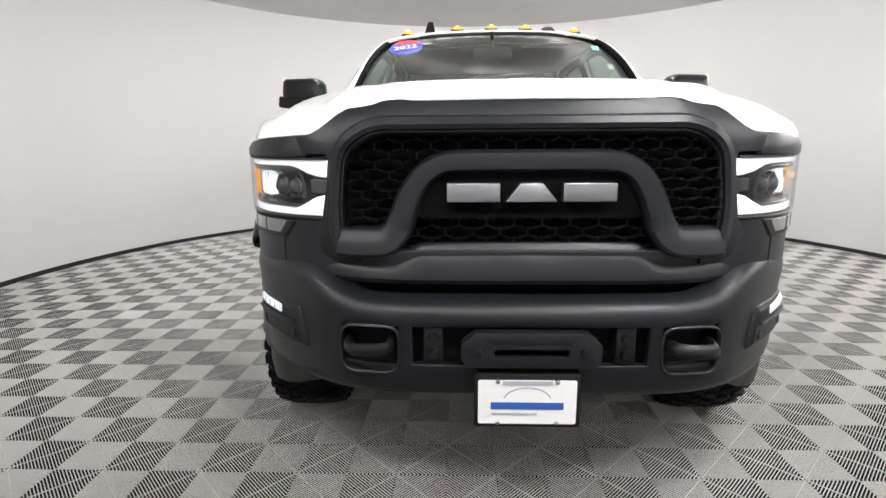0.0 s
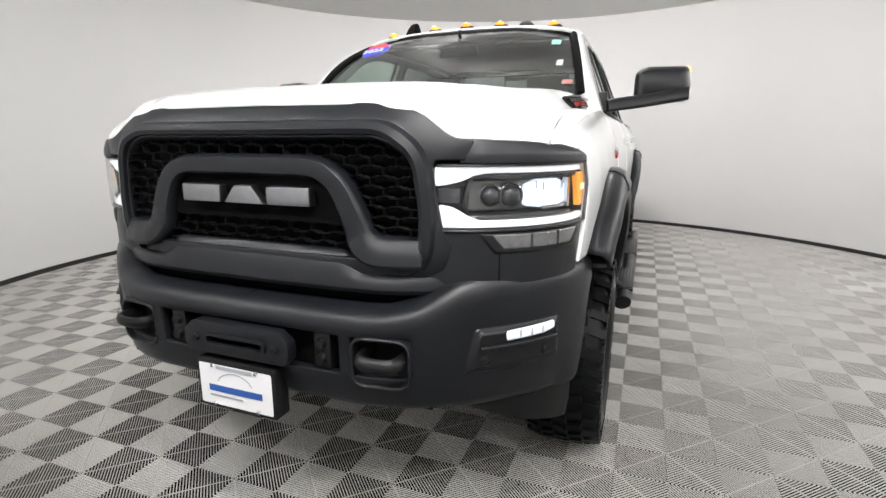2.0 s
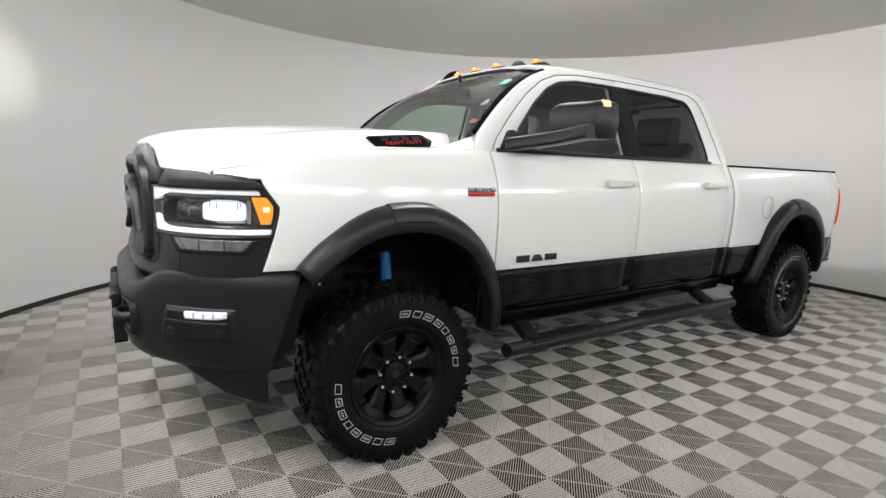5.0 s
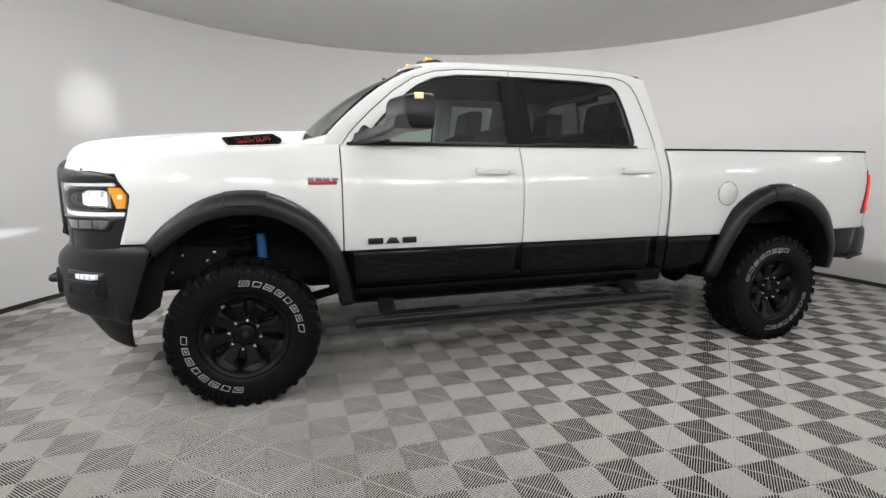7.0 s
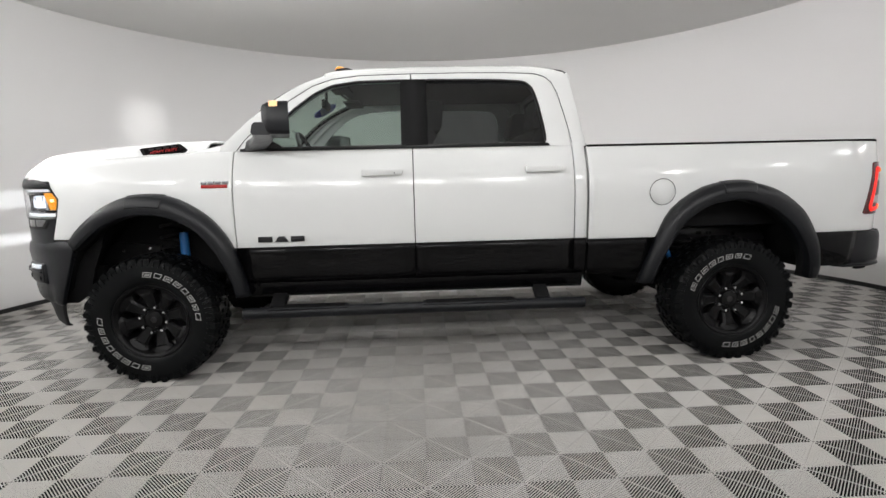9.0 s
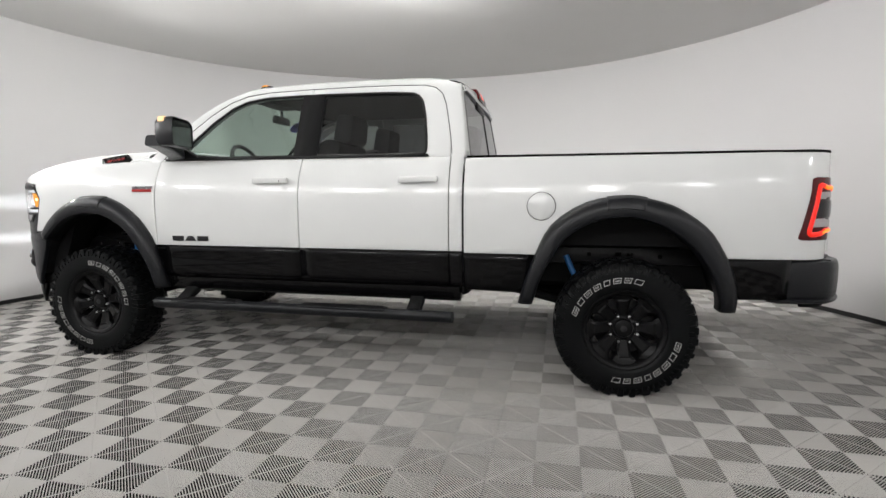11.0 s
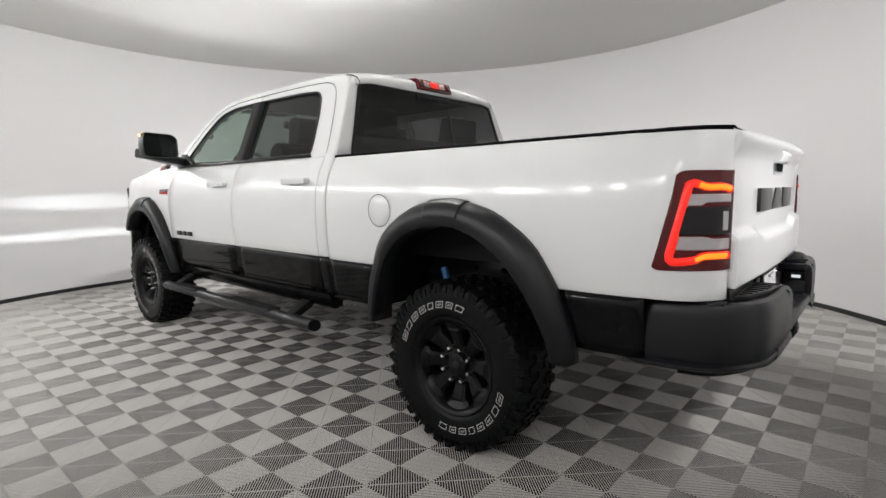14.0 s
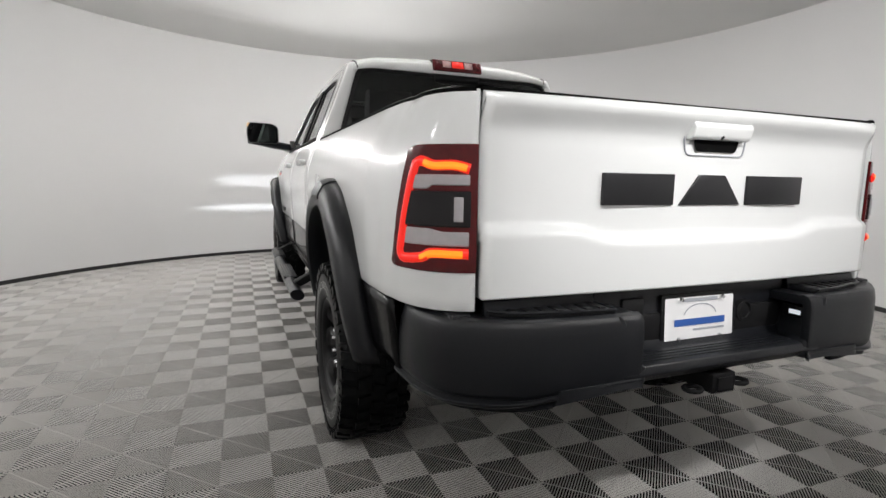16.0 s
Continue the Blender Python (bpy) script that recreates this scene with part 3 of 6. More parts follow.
solid(part("brake_light_base", flat([rounded([(-0.165, 1.865), (0.165, 1.865), (0.175, 1.93), (-0.175, 1.93)], 0.008)], lambda u, v: (bw(u, v)[0] + 0.008, u, v), (1, 0, 0)), TRIM, truck), 0.02)

# roof marker lamps
for y in (-0.557, -0.225, 0.0, 0.225, 0.557):
    x = 1.135 + 0.20 * y * y
    z = 2.026 - 0.055 * y * y
    lamp = part("marker_lamp", lathe([(0.0, 0.026), (0.016, 0.025), (0.030, 0.017), (0.036, 0.0)], 20, (x, y, z), "z"), MARKER, truck, "lit amber roof marker lamp")
    base = lathe([(0.0, 0.006), (0.044, 0.006), (0.052, -0.004), (0.056, -0.035), (0, -0.035)], 20, (x + 0.015, y, z), "z")
    part("lamp_bulb", lathe([(0.0, 0.006), (0.008, 0.005), (0.013, 0.0), (0.013, -0.006)], 12, (x - 0.012, y, z + 0.021), "z"), BULB, lamp, "glowing bulb")
    part("lamp_base", base, TRIM, lamp)
    rim = prism([(x + 0.02, z - 0.03), (x + 0.13, z - 0.03), (x + 0.12, z - 0.008), (x + 0.05, z + 0.014), (x + 0.02, z + 0.014)], "y", y - 0.034, y + 0.034, 0.010)
    part("lamp_housing", rim, TRIM, lamp)
fin = [(1.11, 1.985), (1.15, 2.05), (1.19, 2.085), (1.235, 2.10), (1.26, 2.085), (1.28, 1.985)]
aerial = prism(fin, "y", 0.366, 0.447, 0.014, 3)
for v in aerial.verts:
    v.co.y = 0.4065 + (v.co.y - 0.4065) * (1 - 0.6 * min(1.0, max(0.0, (v.co.z - 1.985) / 0.115)))
part("antenna_fin", aerial, MATTE, truck, "black shark fin aerial")
part("aerial_dome", lathe([(0.0, 0.045), (0.03, 0.04), (0.05, 0.02), (0.055, 0.0)], 18, (1.20, -0.382, 2.006), "z"), TRIM, truck, "small black roof dome")

# bonnet
def nose(y):
    """Where the bonnet begins, at a distance from the middle."""
    return lerp(abs(y), (0.0, 0.3, 0.5, 0.60, 0.68, 0.775, 0.865, 0.90, 0.93), (-0.940, -0.930, -0.908, -0.900, -0.892, -0.850, -0.782, -0.745, -0.70))


def bonnet(x, y):
    y = abs(y)
    front = lerp(y, (0.0, 0.40, 0.44, 0.47, 0.50, 0.55, 0.58, 0.61, 0.64, 0.67, 0.72, 0.80, 0.86, 0.93), (1.430, 1.427, 1.424, 1.413, 1.408, 1.403, 1.388, 1.366, 1.342, 1.327, 1.321, 1.316, 1.312, 1.305))
    rear = lerp(y - lerp(x, (-0.05, 0.2), (-0.03, 0.0)), (0.0, 0.25, 0.40, 0.52, 0.62, 0.72, 0.79, 0.825, 0.845, 0.885, 0.93), (1.562, 1.560, 1.554, 1.540, 1.534, 1.532, 1.529, 1.520, 1.500, 1.448, 1.440))
    s = (x - nose(y)) / (0.34 - nose(y))
    s = max(0.0, min(1.0, s))
    t = 1 - (1 - s) ** 2.4
    bulge = lerp(y, (0.0, 0.40, 0.62, 0.90), (0.030, 0.035, 0.060, 0.055)) * (1 - math.exp(-max(0.0, x - nose(y)) / 0.045))
    return front + bulge + (rear - front - bulge) * t


def bonnet_edge(x):
    return lerp(x, (-0.76, -0.667, -0.5, 0.0, 0.35), (0.90, 0.905, 0.90, 0.893, 0.89))


rows = []
for i in range(31):
    u = i / 30
    row = []
    for j in range(101):
        v = -1 + 2 * j / 100
        yy = v * 0.90
        x0 = nose(yy)
        x = x0 + (0.41 - 0.06 * abs(v) ** 6 - x0) * u ** 1.7
        e = bonnet_edge(x)
        y = v * e
        row.append((x, y, bonnet(x, y) - (0.010 if i == 0 else 0)))
    rows.append(row)
solid(part("hood", sheet(rows, flip=True), WHITE, truck, "white domed bonnet"), 0.02)
# shoulder between bonnet and fender
rows = []
for x in np.linspace(-0.745, 0.60, 34):
    e = bonnet_edge(x) + 0.004 - lerp(x, (0.26, 0.33, 0.45, 0.60), (0.0, 0.02, 0.075, 0.095))
    zt = fender_top(x)
    zb = bonnet(min(x, 0.26), bonnet_edge(x)) - 0.003 + lerp(x, (0.24, 0.33, 0.45, 0.56), (0.0, 0.022, 0.055, 0.088))
    ys = side(zt, x)
    rows.append([(x, e + (ys - e) * k / 6, zb + (zt - zb) * (k / 6) ** 1.35) for k in range(7)])
pair("fender_shoulder", sheet(rows, flip=True), WHITE, truck, thick=0.015)


def on_vent(u, w, d=0.0):
    """A place on the bonnet's flank: u along the truck, w from 0 (low) to 1 (high)."""
    return (u, 0.858 + 0.112 * (u + 0.045) - 0.034 * w + 0.84 * d, 1.428 + 0.093 * (u + 0.045) + 0.050 * w + 0.54 * d)


def lettering(name, text, size, place, mat, parent, label=""):
    """Raised letters with their base point, reading direction and up direction given by place."""
    txt = bpy.data.curves.new(name, "FONT")
    txt.body, txt.size, txt.align_x, txt.align_y, txt.extrude = text, size, "CENTER", "CENTER", 0.0005
    tmp = bpy.data.objects.new("tmp_text", txt)
    scene.collection.objects.link(tmp)
    me = bpy.data.meshes.new_from_object(tmp)
    bpy.data.objects.remove(tmp)
    ob = new(name, me)
    me.materials.append(mat)
    ob.parent = parent
    p0, p1, p2 = (Vector(p) for p in place)
    ex = (p1 - p0).normalized()
    ez = ex.cross((p2 - p0).normalized()).normalized()
    ey = ez.cross(ex)
    ob.matrix_basis = Matrix.Translation(p0) @ Matrix((ex, ey, ez)).transposed().to_4x4()
    if label:
        ob["label"] = label
    return ob


def flip_y(p):
    return (p[0], -p[1], p[2])


badge = rounded([(-0.03, -0.05), (-0.045, 0.25), (-0.075, 1.0), (-0.06, 1.08), (0.185, 1.08), (0.20, 1.0), (0.243, 0.38), (0.23, -0.05)], 0.012)
hb = pair("hood_vent_badge", flat([badge], lambda u, w: on_vent(u, w, 0.012), (0, 1, 0.5)), GLOSSB, truck, "black hood side vent badge with red lettering", thick=0.025, bevel=0.003)
inner = [(-0.012, 0.14), (-0.05, 0.90), (0.18, 0.90), (0.217, 0.36), (0.21, 0.14)]
for ob, s in zip(hb, (1, -1)):
    finish("badge_mesh", flat([inner], lambda u, w: on_vent(u, w, 0.0145), (0, 1, 0.5)), MATTE, ob, mirror=s < 0)
    for u in (-0.005, 0.045, 0.095, 0.145):
        finish("badge_bar", flat([[(u, 0.56), (u + 0.036, 0.56), (u + 0.030, 0.82), (u - 0.006, 0.82)]], lambda p, w: on_vent(p, w, 0.016), (0, 1, 0.5)), BADGE, ob, "dark grey numeral bar", mirror=s < 0)
    pts = [on_vent(0.098, 0.31, 0.016), on_vent(0.098 - 0.05 * s, 0.31, 0.016), on_vent(0.098, 0.6, 0.016)]
    lettering("vent_letters", "HEAVY DUTY", 0.030, pts if s > 0 else [flip_y(p) for p in pts], REDB, ob, "red raised lettering")

# bed
bedx = np.linspace(2.812, 4.66, 60)


def bed_low(x):
    return max(TWO - 0.01, arch(x, WB - 0.02, 0.585, TWO - 0.01, 1.14))


# tail corners: plan line from side to tailgate
RC = even([(4.66, 1.010), (4.74, 0.992), (4.81, 0.955), (4.86, 0.905), (4.885, 0.855), (4.892, 0.826)], 14)


def along(pts, s0, s1, n, z, off, taper=0.0):
    """Points along a plan line between two of its fractions, moved outwards by off."""
    out = []
    m = len(pts) - 1
    for k in range(n + 1):
        s = (s0 + (s1 - s0) * k / n) * m
        i = min(int(s), m - 1)
        p, q = np.array(pts[i]), np.array(pts[i + 1])
        d = (q - p) / (np.linalg.norm(q - p) + 1e-9)
        o = p + (q - p) * (s - i) + np.array((-d[1], d[0])) * (off + taper * max(0.0, 1 - s / m) ** 0.8)
        out.append((float(o[0]), float(o[1]), z))
    return out


def wrap(pts, s0, s1, z0, z1, off, thick, n=10, nz=2, shift=0.0, lean=None):
    """A curved slab that follows a plan line: from fraction s0 to s1, z0 to z1; outer face moved by off. shift leans it along the line with height."""
    def layer(o):
        rows = []
        for j in range(nz + 1):
            z = z0 + (z1 - z0) * j / nz
            sh = shift * j / nz
            rows.append(along(pts, s0 + sh, s1, n, z, o, lean(z) if lean else 0.0))
        return rows
    a, b = layer(off), layer(off - thick)
    bm = bmesh.new()
    va = [[bm.verts.new(p) for p in r] for r in a]
    vb = [[bm.verts.new(p) for p in r] for r in b]
    for j in range(nz):
        for i in range(n):
            bm.faces.new((va[j][i], va[j][i + 1], va[j + 1][i + 1], va[j + 1][i]))
            bm.faces.new((vb[j][i], vb[j + 1][i], vb[j + 1][i + 1], vb[j][i + 1]))
    for i in range(n):
        bm.faces.new((va[0][i], vb[0][i], vb[0][i + 1], va[0][i + 1]))
        bm.faces.new((va[nz][i], va[nz][i + 1], vb[nz][i + 1], vb[nz][i]))
    for j in range(nz):
        bm.faces.new((va[j][0], va[j + 1][0], vb[j + 1][0], vb[j][0]))
        bm.faces.new((va[j][n], vb[j][n], vb[j + 1][n], va[j + 1][n]))
    bmesh.ops.recalc_face_normals(bm, faces=bm.faces)
    return bm


def slab(pts, s0, s1, z0, z1, off, thick, n=10, nz=4, lean=None):
    """As wrap, but the ends may be functions of the height and the edges functions of the fraction."""
    fn = lambda q: q if callable(q) else (lambda _: q)  # noqa: E731
    a0, a1, b0, b1 = fn(s0), fn(s1), fn(z0), fn(z1)

    def layer(o):
        rows = []
        for j in range(nz + 1):
            row = []
            for i in range(n + 1):
                zz = b0(0.5) + (b1(0.5) - b0(0.5)) * j / nz
                s = a0(zz) + (a1(zz) - a0(zz)) * i / n
                z = b0(s) + (b1(s) - b0(s)) * j / nz
                row.append(along(pts, s, s + 1e-5, 1, z, o, lean(z) if lean else 0.0)[0])
            rows.append(row)
        return rows
    a, b = layer(off), layer(off - thick)
    k = n + 1
    bm = bmesh.new()
    va, vb = ([[bm.verts.new(p) for p in r] for r in g] for g in (a, b))
    for j in range(nz):
        for i in range(n):
            bm.faces.new((va[j][i], va[j][i + 1], va[j + 1][i + 1], va[j + 1][i]))
            bm.faces.new((vb[j][i], vb[j + 1][i], vb[j + 1][i + 1], vb[j][i + 1]))
    edge = [(0, i) for i in range(n)] + [(j, n) for j in range(nz)] + [(nz, i) for i in range(n, 0, -1)] + [(j, 0) for j in range(nz, 0, -1)]
    for (p, q), (r, t) in zip(edge, edge[1:] + edge[:1]):
        bm.faces.new((va[p][q], vb[p][q], vb[r][t], va[r][t]))
    bmesh.ops.recalc_face_normals(bm, faces=bm.faces)
    return bm


def corner_lean(z):
    return (side(z) - side(1.1)) * OR


def outward(pts):
    """+1 when moving by a positive off leads away from the truck's middle."""
    return 1 if along(pts, 0.5, 0.6, 1, 0, 0.1)[0][1] > along(pts, 0.5, 0.6, 1, 0, 0)[0][1] else -1


OR = outward(RC)
rows = []
for x in [*bedx.tolist()[:-1]]:
    lo, hi = bed_low(x), 1.437
    rows.append([(x, side(z, x) - 0.008 * max(0, (2.84 - x) / 0.03), z) for z in np.linspace(lo, hi, 19).tolist()])
for s in np.linspace(0.0, 1.0, 16).tolist():
    rows.append([along(RC, s, s + 1e-5, 1, z, 0.0, corner_lean(z))[0] for z in np.linspace(TWO - 0.01, 1.437, 19).tolist()])
beds = pair("bed_side", sheet(rows), WHITE, truck, "white bed side that wraps to the tailgate", thick=0.03, bevel=0.004)
for ob, s in zip(beds, (1, -1)):
    for a, b in ((2.812, 3.24), (4.32, 4.66)):
        bm = columns(np.linspace(a, b, 8), lambda x: 0.60, lambda x: TWO - 0.012, lambda z, x: side(z, x) + 0.002, 6)
        solid(finish("black_lower_panel", bm, GLOSSB, ob, "gloss black lower bed band", mirror=s < 0), 0.02)
    cap = finish("fuel_door", lathe([(0.0, 0.0), (0.077, 0.0), (0.083, -0.004), (0.083, -0.02)], 40, (3.290, 1.0355, 1.131)), WHITE, ob, "round white fuel filler door", mirror=s < 0) if s < 0 else None
    if cap:
        finish("fuel_door_gap", lathe([(0.0825, 0.0006), (0.0862, 0.0006)], 48, (3.290, 1.0355, 1.131)), TRIM, ob, mirror=True)
rows = []
ends = [(x, side(1.437, x) + 0.003) for x in np.linspace(2.82, 4.62, 12).tolist()] + [along(RC, s, s + 1e-5, 1, 0, 0.003 * OR, corner_lean(1.437))[0][:2] for s in np.linspace(0.0, 0.97, 14).tolist()]
for px, py in ends:
    rows.append([(px, 0.78, 1.425), (px, 0.78, 1.441), (px, min(0.82, py - 0.03), 1.446), (px, py - 0.010, 1.447), (px, py, 1.441), (px, py, 1.432), (px, py - 0.01, 1.425)])
pair("bed_rail_cap", sheet(rows, close_u=True), MATTE, truck, "black plastic bed rail cap")
pair("bed_inner_side", box(2.83, 4.80, 0.80, 0.82, 0.92, 1.43), DARK, truck)
part("bed_floor", box(2.83, 4.86, -0.82, 0.82, 0.88, 0.92), DARK, truck)
part("bed_front_wall", box(2.815, 2.85, -0.94, 0.94, 0.80, 1.43, 0.005), WHITE, truck)

def tail_front(z):
    return lerp(z, (0.94, 1.295), (0.07, 0.30))


def tail_path(pts, off):
    return [along(RC, s + (tail_front(z) - 0.07 if f else 0), s + (tail_front(z) - 0.07 if f else 0) + 1e-5, 1, z, off * OR, corner_lean(z))[0] for s, z, f in pts]


tails = pair("tail_lamp", slab(RC, tail_front, 1.0, lambda s: 0.945 + 0.012 * max(0, 1 - (s - 0.07) / 0.08) ** 2 if s < 0.15 else 0.945, lambda s: 1.293 - 0.03 * (1 - math.sqrt(max(0.0, 1 - min(1.0, max(0.0, (0.42 - s) / 0.14)) ** 2))), 0.006 * OR, 0.05 * OR, 24, 6, corner_lean), REDLENS, truck, "lit red tail lamp with dark smoked middle", bevel=0.006)
cpath = even([(0.93, 1.226, 0), (0.80, 1.236, 0), (0.62, 1.236, 0), (0.52, 1.246, 0), (0.46, 1.246, 0), (0.415, 1.225, 0), (0.265, 1.02, 0), (0.25, 0.995, 0), (0.28, 0.978, 0), (0.38, 0.978, 0), (0.52, 0.985, 0), (0.62, 0.998, 0), (0.93, 0.998, 0)], 60)
for ob, s in zip(tails, (1, -1)):
    def tl(nm, a, b, z0, z1, o, m, lab=""):
        soften(finish(nm, slab(RC, a, b, z0, z1, o * OR, 0.01 * OR, 10, 4, corner_lean), m, ob, lab, mirror=s < 0), 0.004)
    tl("reverse_lens", lambda z: tail_front(z) + 0.18, 0.93, lambda q: 1.172 + 0.010 * (q > 0.6), lambda q: 1.212, 0.009, FROST, "frosted clear lens")
    tl("reverse_lens", lambda z: tail_front(z) + 0.19, 0.93, 1.018, lambda q: lerp(q, (0.3, 0.6, 0.7, 1), (1.066, 1.066, 1.058, 1.058)), 0.009, FROST, "frosted clear lens")
    tl("smoked_lens", lambda z: tail_front(z) + 0.17, 0.94, 1.070, 1.168, 0.011, SMOKE, "smoked middle lens")
    tl("reflector_strip", 0.80, 0.88, 1.085, 1.152, 0.013, FROST)
    finish("led_tube", tube(tail_path([(a, z, 0) for a, z, _ in cpath], 0.000), 0.016, 10), REDLED, ob, "glowing red light tube", mirror=s < 0)
    for cut_path in (cpath[1:17], cpath[43:59]):
        finish("led_core", tube(tail_path([(a, z, 0) for a, z, _ in cut_path], 0.0040), 0.0132, 8), ORANGELED, ob, "glowing orange light core", mirror=s < 0)

# tailgate
rows = []
for z in (0.872, 0.878, 0.93, 0.97, 0.99, 1.0, 1.01, 1.02, 1.03, 1.04, 1.05, 1.06, 1.07, 1.08, 1.09, 1.10, 1.12, 1.2, 1.3, 1.33, 1.345, 1.36, 1.375, 1.39, 1.40, 1.41, 1.42, 1.428, 1.432, 1.434):
    row = []
    for y in np.linspace(-0.815, 0.815, 61):
        crease = 1.03 + 0.035 * (1 / (1 + math.exp((0.46 - abs(y)) * 40)))
        k = 1 / (1 + math.exp((z - crease) * 190))
        bow = 0.016 - 0.024 * (y / 0.8) ** 2
        lip = lerp(z, (1.335, 1.365, 1.395, 1.415, 1.428, 1.434), (0.0, 0.015, 0.038, 0.042, 0.032, 0.004)) * (1 - 0.5 * (y / 0.82) ** 24)
        row.append((4.893 + bow + 0.030 * k + lip, float(y), z))
    rows.append(row)
gate = solid(part("tailgate", sheet(rows), WHITE, truck, "white tailgate with a pressed crease"), 0.05)
solid(part("tailgate_inner", flat([[(-0.815, 0.88), (0.815, 0.88), (0.815, 1.43), (-0.815, 1.43)]], lambda u, v: (4.83, u, v), (-1, 0, 0)), DARK, gate), 0.01)
part("tailgate_cap", prism([(4.83, 1.43), (4.886, 1.432), (4.889, 1.437), (4.882, 1.4445), (4.83, 1.4445)], "y", -0.818, 0.818, 0.002), MATTE, gate, "black tailgate top cap")
part("handle_recess", flat([rounded([(-0.085, 1.298), (0.085, 1.298), (0.10, 1.336), (-0.10, 1.336)], 0.012)], lambda u, v: (4.9145, u, v), (1, 0, 0)), MATTE, gate)
bezel = rounded([(-0.125, 1.284), (0.125, 1.284), (0.145, 1.392), (-0.145, 1.392)], 0.022)
solid(part("handle_bezel", flat([bezel, ring(bezel, 0.004)], lambda u, v: (4.9125, u, v), (1, 0, 0)), PLATEG, gate, "thin grey joint round the handle"), 0.006)
hnd = part("tailgate_handle", prism([(4.890, 1.334), (4.930, 1.334), (4.938, 1.342), (4.946, 1.372), (4.940, 1.388), (4.890, 1.392)], "y", -0.125, 0.125, 0.006, 3), WHITE, gate, "white tailgate handle")
part("camera_lens", lathe([(0, 0.0), (0.008, -0.002), (0.012, -0.008)], 14, (4.940, 0.0, 1.347), "x"), TRIM, hnd)

def emblem(y0, y1, z0, z1, x, d, mat, parent, name="emblem_block", face=-1):
    """Three plain raised blocks in place of a maker's name."""
    w = y1 - y0
    for a, b, ta, tb in ((0.0, 0.315, 0.0, 0.0), (0.345, 0.655, 0.09, 0.09), (0.685, 1.0, 0.0, 0.0)):
        o = [(y0 + w * a, z0), (y0 + w * b, z0), (y0 + w * (b - tb), z1), (y0 + w * (a + ta), z1)]
        part(name, prism(o, "x", x, x + d * face, 0.003), mat, parent, "plain dark block" if mat is BADGE else "")


emblem(-0.430, 0.422, 1.13, 1.226, 4.896, 0.020, BADGE, gate, face=1)
pair("side_emblem", join(*[prism(o, "y", 1.026, 1.036, 0.002) for o in ([(0.697, 0.878), (0.785, 0.878), (0.785, 0.913), (0.697, 0.913)], [(0.80, 0.878), (0.885, 0.878), (0.862, 0.913), (0.823, 0.913)], [(0.90, 0.878), (0.985, 0.878), (0.985, 0.913), (0.90, 0.913)])]), BADGE, truck, "dark plain badge blocks")
eb = pair("engine_badge", prism([(0.372, 1.225), (0.53, 1.225), (0.53, 1.245), (0.372, 1.245)], "y", 1.018, 1.032, 0.002), REDB, truck, "red and dark fender badge")
for ob, s in zip(eb, (1, -1)):
    for a in (0.372, 0.414, 0.456, 0.502):
        finish("badge_letter_block", prism([(a, 1.247), (a + 0.034, 1.247), (a + 0.034, 1.266), (a, 1.266)], "y", 1.014, 1.030, 0.0015), CHROME, ob, mirror=s < 0)

# ---- front end ----
FP = even([(-0.927, 0.585), (-0.907, 0.68), (-0.862, 0.775), (-0.79, 0.865), (-0.70, 0.933), (-0.607, 0.972), (-0.505, 0.987)], 24)
OF = outward(FP)


def face_x(y, z):
    """The fascia's front surface."""
    y = abs(y)
    return lerp(y, (0.0, 0.30, 0.45, 0.52, 0.585, 0.68, 0.72), (-0.985, -0.985, -0.972, -0.958, -0.938, -0.910, -0.893)) + 0.5 * max(0, z - 1.31) + 0.12 * max(0, 1.02 - z)


# surround of the grille with the opening through it
sur = [(0.0, 0.885), (0.40, 0.885), (0.55, 0.90), (0.645, 0.945), (0.665, 1.02), (0.642, 1.06), (0.625, 1.15), (0.612, 1.245), (0.62, 1.262), (0.70, 1.262), (0.72, 1.316), (0.67, 1.323), (0.64, 1.338), (0.61, 1.361), (0.58, 1.383), (0.55, 1.398), (0.50, 1.403), (0.47, 1.408), (0.44, 1.419), (0.40, 1.422), (0.0, 1.425)]
opening = rounded([(-0.36, 0.972), (0.36, 0.972), (0.565, 0.972), (0.575, 1.10), (0.552, 1.27), (0.47, 1.325), (-0.47, 1.325), (-0.552, 1.27), (-0.575, 1.10), (-0.565, 0.972)], 0.05)
full = sur + [(-y, z) for y, z in sur[-2:0:-1]]
surround = part("grille_surround", flat([full, opening], lambda u, v: (face_x(u, v), u, v), (-1, 0, 0)), PLASTIC, truck, "black textured grille surround")
soften(solid(surround, 0.03), 0.004, 2)
# brow over the headlamps
FPX = [p[0] for p in FP]


def frac(x):
    """The fraction of the plan line at which it reaches an x."""
    return float(np.interp(x, FPX, np.linspace(0, 1, len(FP))))


def lamp_s(z, gap=0.0):
    return frac(lamp_end(z) - gap)


